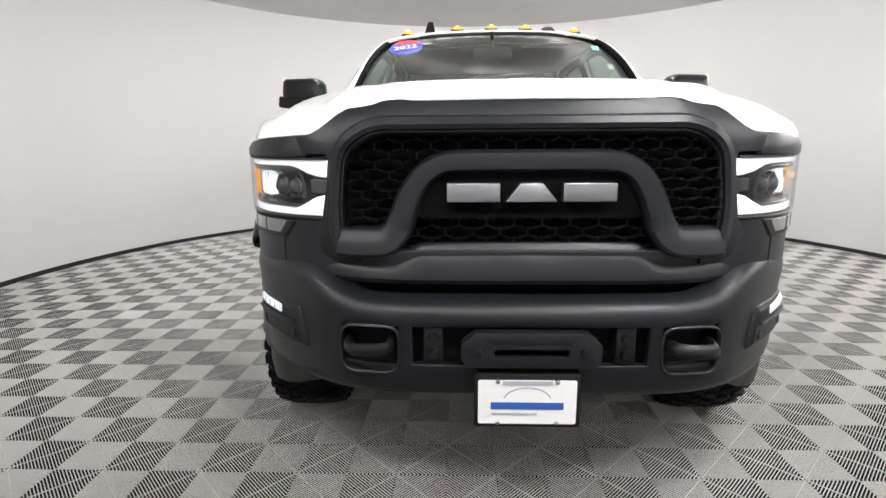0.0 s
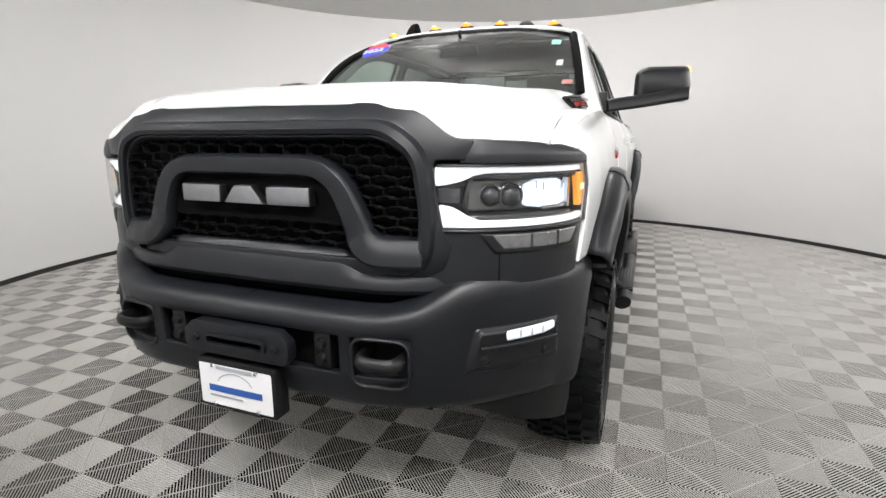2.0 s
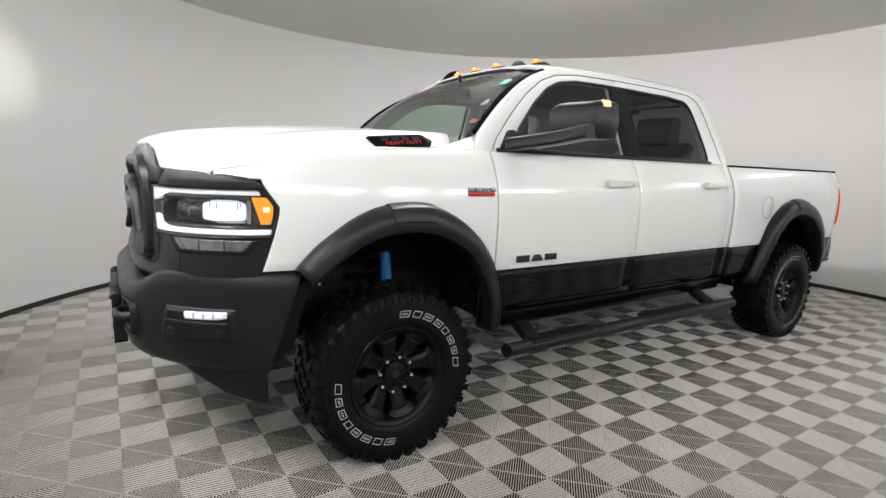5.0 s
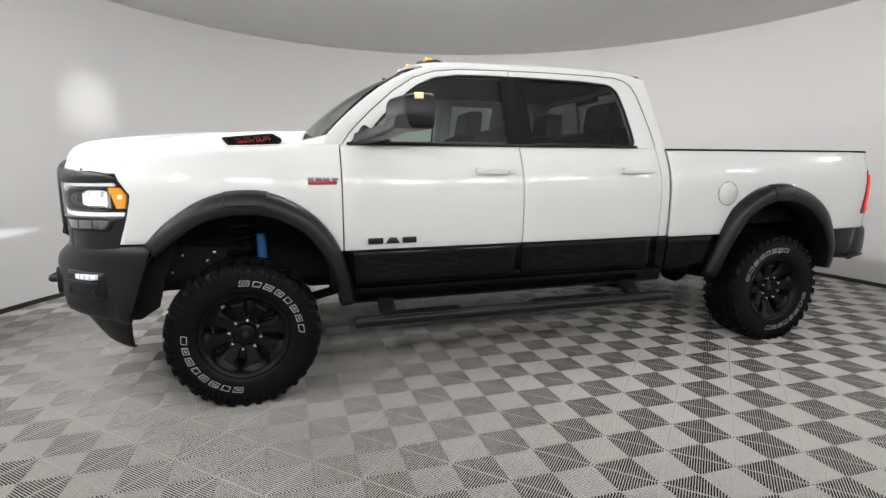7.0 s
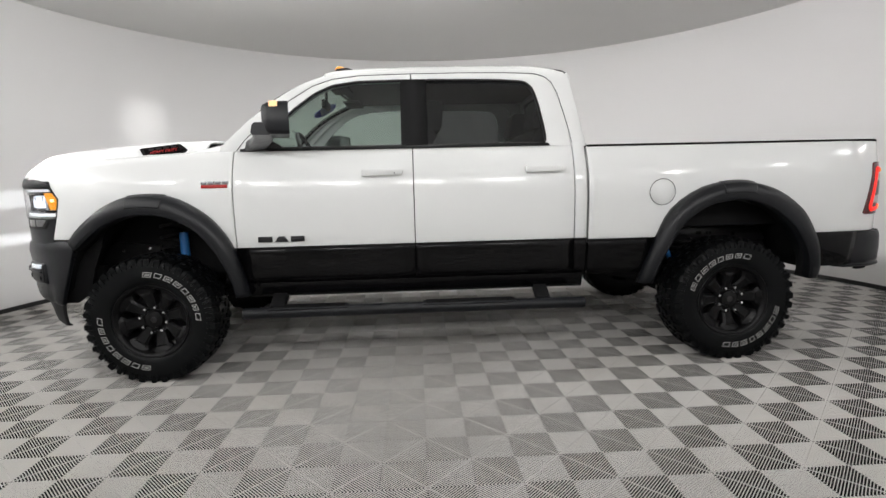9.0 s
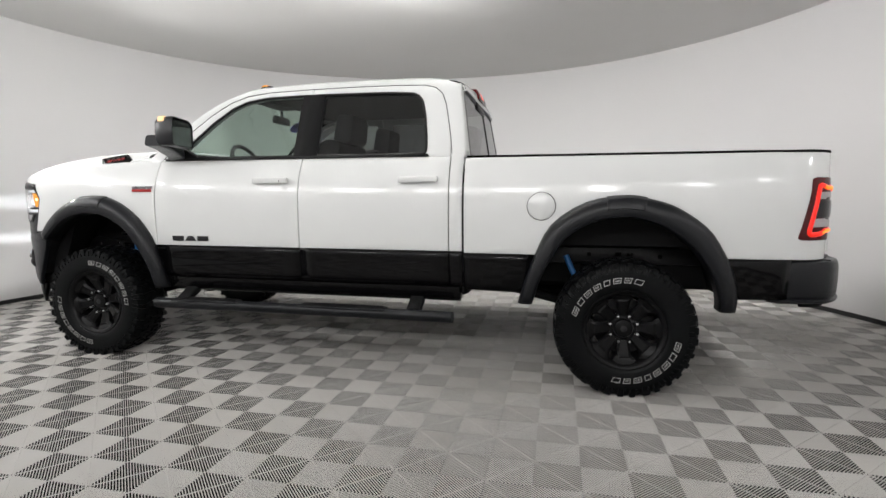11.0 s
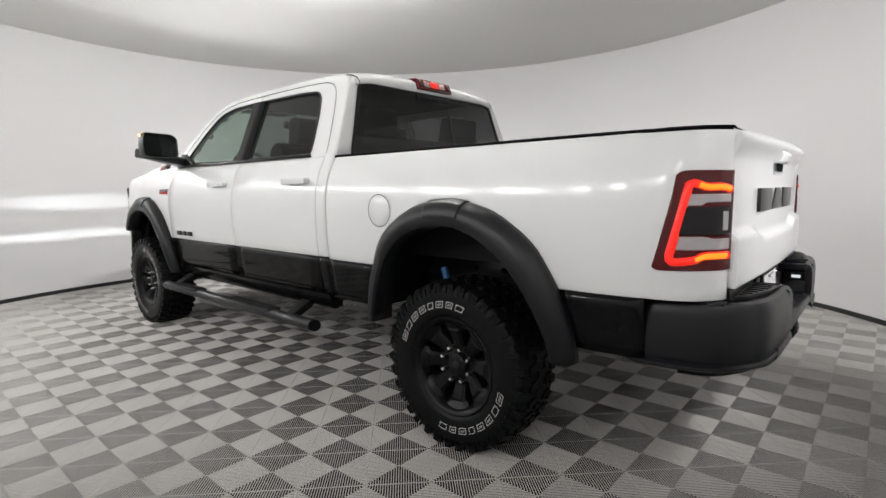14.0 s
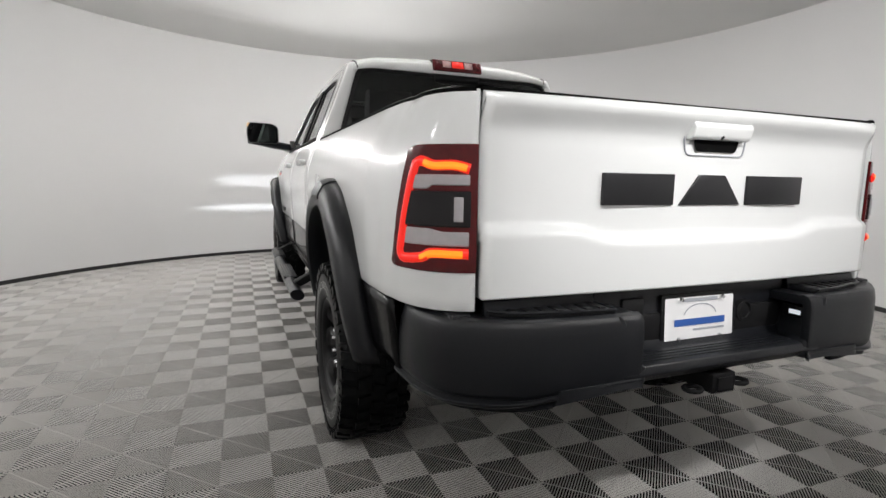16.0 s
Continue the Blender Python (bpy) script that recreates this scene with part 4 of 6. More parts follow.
rows = []
for q in np.linspace(0.16, 1.0, 26).tolist():
    top = lerp(q, (0.16, 0.33, 0.52, 0.70, 0.82, 0.90), (1.322, 1.317, 1.313, 1.304, 1.292, 1.268))
    base = lerp(q, (0.16, 0.22, 0.27), (-0.003, 0.001, 0.006))
    row = []
    for z, d in ((1.2505, -0.035), (1.2510, -0.002), (1.2545, 0.002), (1.274, 0.002), (1.282, 0.0), (0.4 * 1.282 + 0.6 * top, -0.006), (top - 0.003, -0.011), (top, -0.018), (top, -0.05)):
        z = min(z, top)
        f = min(q, lamp_s(z, 0.003)) if q > 0.8 else q
        row.append(along(FP, f, f + 1e-5, 1, z, (base + d) * OF)[0])
    rows.append(row)
pair("headlamp_brow", sheet(rows), PLASTIC, truck, thick=0.004)
ridge = ring(opening, -0.022)
part("surround_ridge", sweep([(face_x(y, z) + 0.002, y, z) for y, z in ridge if z > 0.985 or abs(y) > 0.42], [(-0.028, -0.012), (-0.020, 0.014), (0.0, 0.026), (0.014, 0.020), (0.028, -0.03)], (-1, 0, 0)), PLASTIC, surround)
# the raised bar: round the opening and over the middle, one band
bar = [(0.592, 0.996), (0.53, 0.995), (0.47, 0.996), (0.432, 1.004), (0.404, 1.028), (0.386, 1.066), (0.368, 1.115), (0.344, 1.165), (0.312, 1.205), (0.264, 1.232), (0.20, 1.239), (0.10, 1.240), (0.0, 1.240)]
loop = curve(bar, 96)
loop += [(-y, z) for y, z in loop[-2::-1]]
rows = []
for k, (y, z) in enumerate(loop):
    a, b = np.array(loop[max(0, k - 1)]), np.array(loop[min(len(loop) - 1, k + 1)])
    t = (b - a) / np.linalg.norm(b - a)
    wide = lerp(z, (1.0, 1.03, 1.07, 1.16, 1.21, 1.24), (0.047, 0.045, 0.042, 0.038, 0.034, 0.032))
    x = face_x(y, z) + 0.014
    row = []
    for u, d in ((-1.05, -0.045), (-1.0, 0.000), (-0.90, 0.014), (-0.7, 0.022), (0.0, 0.025), (0.7, 0.022), (0.90, 0.014), (1.0, 0.000), (1.05, -0.045)):
        zz = z + t[0] * u * wide
        row.append((x - d - 0.30 * max(0.0, 1.04 - zz), y - t[1] * u * wide, zz))
    rows.append(row)
solid(part("grille_bar", sheet(rows), PLASTIC, truck, "black moulded grille bar with broad feet"), 0.008)
# broad sloped lip under the grille between the feet
rows = []
for y in (-0.67, -0.64, -0.60, -0.52, -0.44, -0.405, -0.385, -0.36, -0.338, -0.32, -0.16, 0.0, 0.16, 0.32, 0.338, 0.36, 0.385, 0.405, 0.44, 0.52, 0.60, 0.64, 0.67):
    top = lerp(abs(y), (0.0, 0.332, 0.40, 0.56, 0.62, 0.67), (0.986, 0.984, 0.930, 0.930, 0.950, 1.0))
    f = face_x(y, 1.0) + lerp(abs(y), (0.5, 0.67), (0.0, 0.02))
    rows.append([(f + d, y, z) for z, d in ((top, 0.036), (top - 0.001, 0.031), (top - 0.008, 0.025), (0.5 * (top + 0.895), 0.010), (0.902, 0.000), (0.886, -0.002), (0.876, 0.006), (0.872, 0.05))])
solid(part("grille_lip", sheet(rows), PLASTIC, surround, "sloped black lip under the grille"), 0.01)
part("emblem_panel", flat([rounded([(-0.345, 1.068), (0.345, 1.068), (0.30, 1.222), (-0.30, 1.222)], 0.03)], lambda u, v: (-0.953, u, v), (-1, 0, 0)), MATTE, truck, "flat black panel behind the raised blocks")
emblem(-0.247, 0.247, 1.122, 1.177, -0.965, 0.035, CHROME, truck, "emblem_block")



def hex_mesh(y0, y1, z0, z1, w, h, wire, x, depth):
    """A sheet of long six-sided cells with thin bars between them."""
    bm = bmesh.new()
    nz, ny = int((z1 - z0) / (h * 0.75)) + 1, int((y1 - y0) / w) + 1
    for j in range(nz):
        for i in range(ny):
            cy, cz = y0 + (i + 0.5 * (j % 2)) * w, z0 + j * h * 0.75
            if abs(cy) + 0.9 * max(0.0, cz - 1.25) > 0.592 - 0.1 * max(0.0, cz - 1.1):
                continue
            edge = [(0.5, 0.25), (0.26, 0.5), (-0.26, 0.5), (-0.5, 0.25), (-0.5, -0.25), (-0.26, -0.5), (0.26, -0.5), (0.5, -0.25)]
            out = [bm.verts.new((x, cy + a * w, cz + b * h)) for a, b in edge]
            inn = [bm.verts.new((x - 0.004, cy + a * (w - wire), cz + b * (h - wire))) for a, b in edge]
            deep = [bm.verts.new((x + depth, cy + a * (w - wire), cz + b * (h - wire))) for a, b in edge]
            for k in range(8):
                q = (k + 1) % 8
                bm.faces.new((out[k], out[q], inn[q], inn[k]))
                bm.faces.new((inn[k], inn[q], deep[q], deep[k]))
    return bm


part("grille_mesh", hex_mesh(-0.553, 0.52, 0.965, 1.325, 0.085, 0.0387, 0.0045, -0.945, 0.02), MESHM, truck, "black honeycomb grille mesh", smooth=0)
part("grille_backing", box(-0.905, -0.88, -0.6, 0.6, 0.80, 1.36), MATTE, truck)
# unseen solid filler, added so that light doesn't pass through the nose
part("engine_bay_light_stop", prism([(-0.86, 0.62), (-0.86, 1.25), (-0.70, 1.36), (0.55, 1.42), (0.55, 0.62)], "y", -0.60, 0.60), DARK, truck)

# headlamps
lamps = pair("headlamp", slab(FP, 0.03, lamp_s, 1.062, 1.248, -0.085 * OF, 0.03 * OF, 16, 4), LENSDARK, truck, "lit headlamp in a dark housing with a white light strip")
for ob, s in zip(lamps, (1, -1)):
    def lp(nm, a, b, z0, z1, o, th, m, lab="", bev=0.004):
        return soften(finish(nm, slab(FP, a, b, z0, z1, o * OF, th * OF, 14, 3), m, ob, lab, mirror=s < 0), bev)
    lp("led_strip", 0.045, lambda z: lamp_s(z, 0.035), lambda q: lerp(q, (0.07, 0.16, 0.25), (1.188, 1.200, 1.225)), 1.242, -0.006, 0.02, DRL, "glowing white upper light strip")
    lp("led_strip", 0.065, lambda z: lamp_s(z, 0.012), 1.070, lambda q: lerp(q, (0.09, 0.15, 0.23), (1.136, 1.124, 1.091)), -0.006, 0.02, DRL, "glowing white lower light strip")
    lp("inner_trim", 0.055, 0.165, 1.140, 1.184, -0.018, 0.03, LENSDARK)
    lp("bowl_frame", 0.165, 0.80, 1.094, 1.106, -0.010, 0.075, LENSDARK)
    lp("bowl_frame", 0.165, 0.84, 1.208, 1.222, -0.010, 0.075, LENSDARK)
    lp("reflector_bowl", 0.19, 0.80, 1.108, 1.208, -0.060, 0.02, CLEARD, "dim silver reflector bowl", 0.010)
    for a, r in ((0.315, 0.030), (0.425, 0.033)):
        p = Vector(along(FP, a, a + 0.01, 1, 1.157, -0.052 * OF)[0])
        way = Vector(along(FP, a, a + 0.01, 1, 1.157, 0.0)[0]) - p
        turned = Matrix.Translation(p) @ Vector((0, 0, 1)).rotation_difference(way).to_matrix().to_4x4()
        bm = lathe([(r * 1.22, 0.0), (r * 1.2, 0.012), (r * 1.08, 0.014), (r, 0.006)], 24, (0, 0, 0), "z")
        bm.transform(turned)
        finish("projector_ring", bm, CLEARD, ob, "grey projector ring", mirror=s < 0)
        bm = lathe([(r, 0.004), (r * 0.92, 0.014), (r * 0.7, 0.023), (r * 0.4, 0.029), (0.0, 0.031)], 24, (0, 0, 0), "z")
        bm.transform(turned)
        finish("projector", bm, LENSDARK, ob, "unlit dark projector lens", mirror=s < 0)
    lp("projector", 0.495, 0.785, lambda q: lerp(q, (0.495, 0.60, 0.70, 0.785), (1.126, 1.118, 1.117, 1.126)), lambda q: lerp(q, (0.495, 0.57, 0.72, 0.785), (1.188, 1.203, 1.203, 1.190)), -0.030, 0.03, BEAM, "lit projector lamp", 0.024)
    for a, z0, z1 in ((0.555, 1.176, 1.198), (0.60, 1.170, 1.194), (0.735, 1.166, 1.196), (0.752, 1.172, 1.194)):
        lp("projector_blade", a, a + 0.006, z0, z1, -0.027, 0.01, SILVER, "", 0.002)
    lp("projector_sill", 0.60, 0.785, 1.112, 1.124, -0.026, 0.012, CLEARD, "", 0.004)
    lp("lens_frame", lambda z: lerp(z, (1.106, 1.15, 1.212), (0.190, 0.170, 0.205)), lambda z: lerp(z, (1.106, 1.15, 1.212), (0.208, 0.186, 0.222)), 1.106, 1.212, -0.008, 0.05, TRIM)
    lp("divider_fin", 0.795, 0.82, 1.112, 1.204, -0.024, 0.02, SILVER)
    lp("amber_reflector", lambda z: lerp(z, (1.115, 1.218), (0.880, 0.825)), lambda z: lamp_s(z, 0.020), 1.112, 1.218, -0.004, 0.02, AMBER, "amber side marker")
    lp("marker_bulb", 0.895, 0.930, 1.162, 1.180, -0.001, 0.01, BULB, "glowing bulb spot", 0.005)
    lp("lamp_rim", 0.06, 0.90, 1.244, 1.2505, 0.004, 0.06, TRIM)
    lp("lamp_rim", 0.06, 0.95, 1.059, 1.066, 0.004, 0.06, TRIM)
    end = [along(FP, lamp_s(z, 0.006), lamp_s(z, 0.006) + 1e-5, 1, z, 0.002 * OF)[0] for z in np.linspace(1.06, 1.25, 12).tolist()]
    finish("lamp_gasket", tube(end, 0.0055, 6), TRIM, ob, mirror=s < 0)
    lens = finish("lens_cover", sheet([[along(FP, 0.06 + (lamp_s(z) - 0.06) * k / 16, 0.06 + (lamp_s(z) - 0.06) * k / 16 + 1e-5, 1, z, 0.007 * OF)[0] for k in range(17)] for z in np.linspace(1.064, 1.248, 7).tolist()]), LENS, ob, "clear lamp cover", mirror=s < 0)
    lens.visible_shadow = False
turn = pair("turn_signal", slab(FP, lambda z: lerp(z, (0.985, 1.058), (0.33, 0.235)), lambda z: lerp(z, (0.985, 1.058), (0.80, 0.885)), 0.990, 1.058, 0.001 * OF, 0.03 * OF, 12, 3), TRIM, truck, "unlit clear turn signal below the headlamp", bevel=0.010)
for ob, s in zip(turn, (1, -1)):
    soften(finish("signal_lens", slab(FP, lambda z: lerp(z, (1.0, 1.05), (0.37, 0.305)), lambda z: lerp(z, (1.0, 1.05), (0.765, 0.835)), 1.006, 1.052, 0.003 * OF, 0.01 * OF, 14, 3), CLEARD, ob, mirror=s < 0), 0.007, 3)
    for a in (0.50, 0.66):
        finish("lens_rib", slab(FP, a, a + 0.01, 1.006, 1.050, 0.0045 * OF, 0.01 * OF, 2, 2), LENSDARK, ob, mirror=s < 0)
pair("headlamp_lower_panel", slab(FP, 0.0, lambda z: lamp_s(z, 0.003), 0.90, 1.0585, -0.004 * OF, 0.05 * OF, 18, 5), PLASTIC, truck, "black panel under the headlamp", bevel=0.004)
pair("panel_seam", slab(FP, 0.345, 0.350, 0.90, 0.992, -0.0025 * OF, 0.01 * OF, 2, 3), MATTE, truck, "dark joint in the lower panel")

# front bumper: a band along the nose with openings through it
BP = even([(-1.055, 0.0), (-1.055, 0.25), (-1.045, 0.45), (-1.0, 0.60), (-0.93, 0.71), (-0.835, 0.82), (-0.74, 0.905), (-0.65, 0.96), (-0.53, 1.0), (-0.41, 1.02)], 60)


def bump_top(y):
    return lerp(y, (0.0, 0.50, 0.60, 0.70, 0.80, 1.0), (0.835, 0.838, 0.862, 0.925, 0.952, 0.945))


def bump_low(y, x):
    return lerp(y, (0.0, 0.50, 0.62, 0.74, 0.88, 0.956, 1.0), (0.520, 0.518, 0.515, 0.508, 0.505, 0.498, 0.495))


LEV = (0.0, 0.03, 0.09, 0.20, 0.29, 0.36, 0.66, 0.80, 0.90, 0.96, 1.0)
INS = (0.050, 0.030, 0.020, 0.014, 0.012, 0.010, 0.006, 0.0, 0.006, 0.03, 0.09)
HOLES = ((0.0, 0.355), (0.395, 0.575))


def bumper_half():
    bm = bmesh.new()
    ys = sorted({0.0, 0.12, 0.24, 0.355, 0.375, 0.395, 0.44, 0.51, 0.575, 0.60, *np.linspace(0.63, 1.018, 24).round(3).tolist()})
    plan = [np.interp(y, [p[1] for p in BP], [p[0] for p in BP]) for y in ys]
    grid = []
    for y, x in zip(ys, plan):
        i = min(range(len(BP)), key=lambda k: abs(BP[k][1] - y))
        a, b = np.array(BP[max(0, i - 1)]), np.array(BP[min(len(BP) - 1, i + 1)])
        d = (b - a) / np.linalg.norm(b - a)
        nrm = np.array((-d[1], d[0])) * (1 if d[1] >= 0 else 1)
        if nrm[0] > 0.2:
            nrm = -nrm
        top, low = bump_top(y), bump_low(y, x)
        zs = [low + (top - low) * q for q in LEV]
        if y < 0.62:
            zs[4], zs[5], zs[6] = 0.600, 0.630, 0.752
        col = []
        for z, o in zip(zs, INS):
            lean = -0.155 * lerp(x, (-0.66, -0.41), (0, 1)) * min(1.0, max(0.0, (0.93 - z) / 0.42))
            col.append(bm.verts.new((x - nrm[0] * o + lean, y - nrm[1] * o, z)))
        grid.append(col)
    for i in range(len(ys) - 1):
        for j in range(len(LEV) - 1):
            mid = (ys[i] + ys[i + 1]) / 2
            if j == 5 and any(a < mid < b for a, b in HOLES):
                continue
            bm.faces.new((grid[i][j], grid[i][j + 1], grid[i + 1][j + 1], grid[i + 1][j]))
    return bm


def bumper_whole():
    a = bumper_half()
    b = a.copy()
    for v in b.verts:
        v.co.y = -v.co.y
    bmesh.ops.reverse_faces(b, faces=b.faces)
    out = join(a, b)
    bmesh.ops.remove_doubles(out, verts=out.verts, dist=1e-4)
    bmesh.ops.recalc_face_normals(out, faces=out.faces)
    return out


bumper = soften(solid(part("front_bumper", bumper_whole(), PLASTIC, truck, "heavy black off-road front bumper", smooth=50), 0.03), 0.004, 2, 50)
rows = []
for k in range(33):
    f0 = 0.36 + 0.52 * k / 32
    lowz = lerp(f0, (0.36, 0.50, 0.55, 0.61, 0.73, 0.87), (0.515, 0.515, 0.508, 0.475, 0.412, 0.375))
    back = lerp(f0, (0.36, 0.70, 0.88), (0.07, 0.045, 0.0))
    rows.append([along(BP, f0, f0 + 1e-5, 1, z, -o * outward(BP))[0] for z, o in ((0.55, 0.03 + back), (0.510, 0.026 + back), (0.5 * (0.510 + lowz), 0.026 + back), (lowz, 0.034 + back), (lowz - 0.004, 0.055 + back))])
pair("bumper_valance", sheet(rows), TRIM, bumper, "black plastic valance under the bumper corner", thick=0.012)
part("bumper_cavity", box(-0.96, -0.90, -0.62, 0.62, 0.52, 0.82), DARK, truck)
# winch plate
wp = rounded([(-0.205, 0.665), (-0.19, 0.642), (0.19, 0.642), (0.205, 0.665), (0.205, 0.715), (0.165, 0.748), (-0.165, 0.748), (-0.205, 0.715)], 0.01)
slot = rounded([(-0.115, 0.672), (0.115, 0.672), (0.115, 0.708), (-0.115, 0.708)], 0.017)
winch = soften(solid(part("winch_fairlead", flat([wp, slot], lambda u, v: (-1.088, u, v), (-1, 0, 0)), PLASTIC, truck, "black winch fairlead plate"), 0.04), 0.006)
part("fairlead_slot_lip", sweep([(-1.088, y, z) for y, z in rounded([(-0.115, 0.672), (0.115, 0.672), (0.115, 0.708), (-0.115, 0.708)], 0.017)], [(-0.007, -0.01), (-0.005, 0.006), (0.005, 0.006), (0.007, -0.01)], (-1, 0, 0), closed=True), PLASTIC, winch)
part("winch_drum", tube([(-1.0, -0.16, 0.69), (-1.0, 0.16, 0.69)], 0.045, 14), DARK, winch)
for y in (-0.155, 0.155):
    part("bolt", lathe([(0, -0.010), (0.010, -0.010), (0.012, 0.0)], 12, (-1.088, y, 0.69), "x"), TRIM, winch)
for s in (1, -1):
    part("hook_bracket", box(-1.035, -0.96, s * 0.29 - 0.03, s * 0.29 + 0.03, 0.632, 0.748, 0.006), TRIM, bumper)
    for z in (0.665, 0.715):
        part("bolt", lathe([(0, -0.014), (0.014, -0.014), (0.018, 0.0)], 12, (-1.036, s * 0.29, z), "x"), TRIM, bumper)
    hook = [(-0.95, s * 0.555, 0.69), (-1.03, s * 0.55, 0.69), (-1.065, s * 0.535, 0.69), (-1.075, s * 0.49, 0.69), (-1.068, s * 0.445, 0.69), (-1.04, s * 0.425, 0.69), (-0.95, s * 0.42, 0.69)]
    part("tow_hook", tube(curve(hook, 24), 0.014, 10, r2=0.022), TRIM, bumper, "black tow hook")
    recess = rounded([(s * 0.395, 0.604), (s * 0.575, 0.604), (s * 0.575, 0.752), (s * 0.395, 0.752)], 0.045, 6)
    part("hook_recess_rim", sweep([(-1.045 + 0.25 * max(0, abs(y) - 0.45) ** 1.2, y, z) for y, z in recess], [(-0.008, -0.03), (-0.006, -0.003), (0.0, 0.001), (0.004, -0.002), (0.006, -0.03)], (-1, 0, 0), closed=True), PLASTIC, bumper)
    # fog lamp in its pocket
FG = even([(-0.935, 0.70), (-0.835, 0.815), (-0.74, 0.90), (-0.66, 0.95)], 16)
OG = outward(FG)
fogs = pair("fog_lamp", wrap(FG, 0.05, 0.93, 0.642, 0.768, 0.010 * OG, 0.05 * OG, 12, 2, 0.09), TRIM, truck, "lit fog lamp in a black pocket of the bumper", bevel=0.014)
for ob, s in zip(fogs, (1, -1)):
    soften(finish("pocket_lip", wrap(FG, 0.03, 0.96, 0.634, 0.776, 0.005 * OG, 0.03 * OG, 12, 2, 0.09), PLASTIC, ob, mirror=s < 0), 0.014, 3)
    soften(finish("fog_lens", slab(FG, lambda z: 0.38 + 0.9 * max(0.0, 0.742 - z), 0.87, lambda q: lerp(q, (0.3, 0.75, 0.9), (0.727, 0.731, 0.741)), lambda q: lerp(q, (0.3, 0.4, 0.9), (0.752, 0.760, 0.765)), 0.0135 * OG, 0.02 * OG, 12, 3), FOGM, ob, "glowing fog lamp lens", mirror=s < 0), 0.007, 3)
    for a in (0.42, 0.53, 0.64, 0.75):
        finish("fog_reflector", slab(FG, a, a + 0.068, lambda q: 0.738 + 0.006 * (q > 0.7), 0.756, 0.0150 * OG, 0.012 * OG, 4, 2), DRL, ob, "bright lamp segment", mirror=s < 0)
    for a in (0.502, 0.612, 0.722):
        finish("fog_rib", slab(FG, a, a + 0.012, 0.734, 0.758, 0.0150 * OG, 0.01 * OG, 2, 2), PLATEG, ob, mirror=s < 0)
    soften(finish("fog_chin", wrap(FG, 0.16, 0.88, 0.712, 0.722, 0.022 * OG, 0.03 * OG, 10, 1), PLASTIC, ob, mirror=s < 0), 0.003)
    for a in (0.20, 0.78):
        p = Vector(along(FG, a, a + 0.01, 1, 0.674, 0.010 * OG)[0])
        way = p - Vector(along(FG, a, a + 0.01, 1, 0.674, 0.0)[0])
        bm = lathe([(0, 0.006), (0.010, 0.005), (0.012, 0.001), (0.014, 0.004), (0.017, 0.003), (0.018, -0.006)], 18, (0, 0, 0), "z")
        bm.transform(Matrix.Translation(p) @ Vector((0, 0, 1)).rotation_difference(way).to_matrix().to_4x4())
        finish("parking_sensor", bm, PLASTIC, ob, "round black parking sensor", mirror=s < 0)
# front plate
def plate(x, face, y0, y1, z0, z1, lean, parent, label):
    pl = lambda u, v, d: (x + face * d + (v - z0) * lean, u, v)  # noqa: E731
    fr = soften(solid(part("licence_plate", flat([rounded([(y0 - 0.012, z0 - 0.012), (y1 + 0.012, z0 - 0.012), (y1 + 0.012, z1 + 0.012), (y0 - 0.012, z1 + 0.012)], 0.01)], lambda u, v: pl(u, v, 0.0), (face, 0, 0)), TRIM, parent, label), 0.02), 0.003)
    part("plate_face", flat([rounded([(y0, z0), (y1, z0), (y1, z1), (y0, z1)], 0.008)], lambda u, v: pl(u, v, 0.003), (face, 0, 0)), PLATEW, fr, "white plate")
    w, h = y1 - y0, z1 - z0
    part("plate_bar", flat([[(y0 + w * 0.13, z0 + h * 0.34), (y0 + w * 0.87, z0 + h * 0.34), (y0 + w * 0.87, z0 + h * 0.50), (y0 + w * 0.13, z0 + h * 0.50)]], lambda u, v: pl(u, v, 0.005), (face, 0, 0)), PLATEB, fr, "blue bar in place of a name")
    part("plate_bar", flat([[(y0 + w * 0.40, z0 + h * 0.21), (y0 + w * 0.86, z0 + h * 0.21), (y0 + w * 0.86, z0 + h * 0.26), (y0 + w * 0.40, z0 + h * 0.26)]], lambda u, v: pl(u, v, 0.005), (face, 0, 0)), PLATEG, fr)
    part("plate_bar", flat([[(y0 + w * 0.25, z1 - h * 0.10), (y0 + w * 0.75, z1 - h * 0.10), (y0 + w * 0.75, z1 - h * 0.02), (y0 + w * 0.25, z1 - h * 0.02)]], lambda u, v: pl(u, v, 0.006), (face, 0, 0)), PLATEG, fr, "grey bar on the plate frame")
    arc = [(y0 + w * 0.5 + w * 0.25 * math.cos(q), z0 + h * 0.52 + h * 0.33 * math.sin(q)) for q in np.linspace(0.25, math.pi - 0.25, 16)]
    arc2 = [(y0 + w * 0.5 + w * 0.235 * math.cos(q), z0 + h * 0.52 + h * 0.30 * math.sin(q)) for q in np.linspace(0.25, math.pi - 0.25, 16)]
    part("plate_arc", flat([arc + arc2[::-1]], lambda u, v: pl(u, v, 0.005), (face, 0, 0)), PLATEG, fr)
    for a in (0.2, 0.8):
        for b in (z0 + 0.004, z1 - 0.004):
            part("plate_screw", lathe([(0, 0.008 * face), (0.006, 0.006 * face), (0.008, 0.0)], 12, (x + face * 0.003, y0 + w * a, b), "x"), STEEL, fr)
    return fr


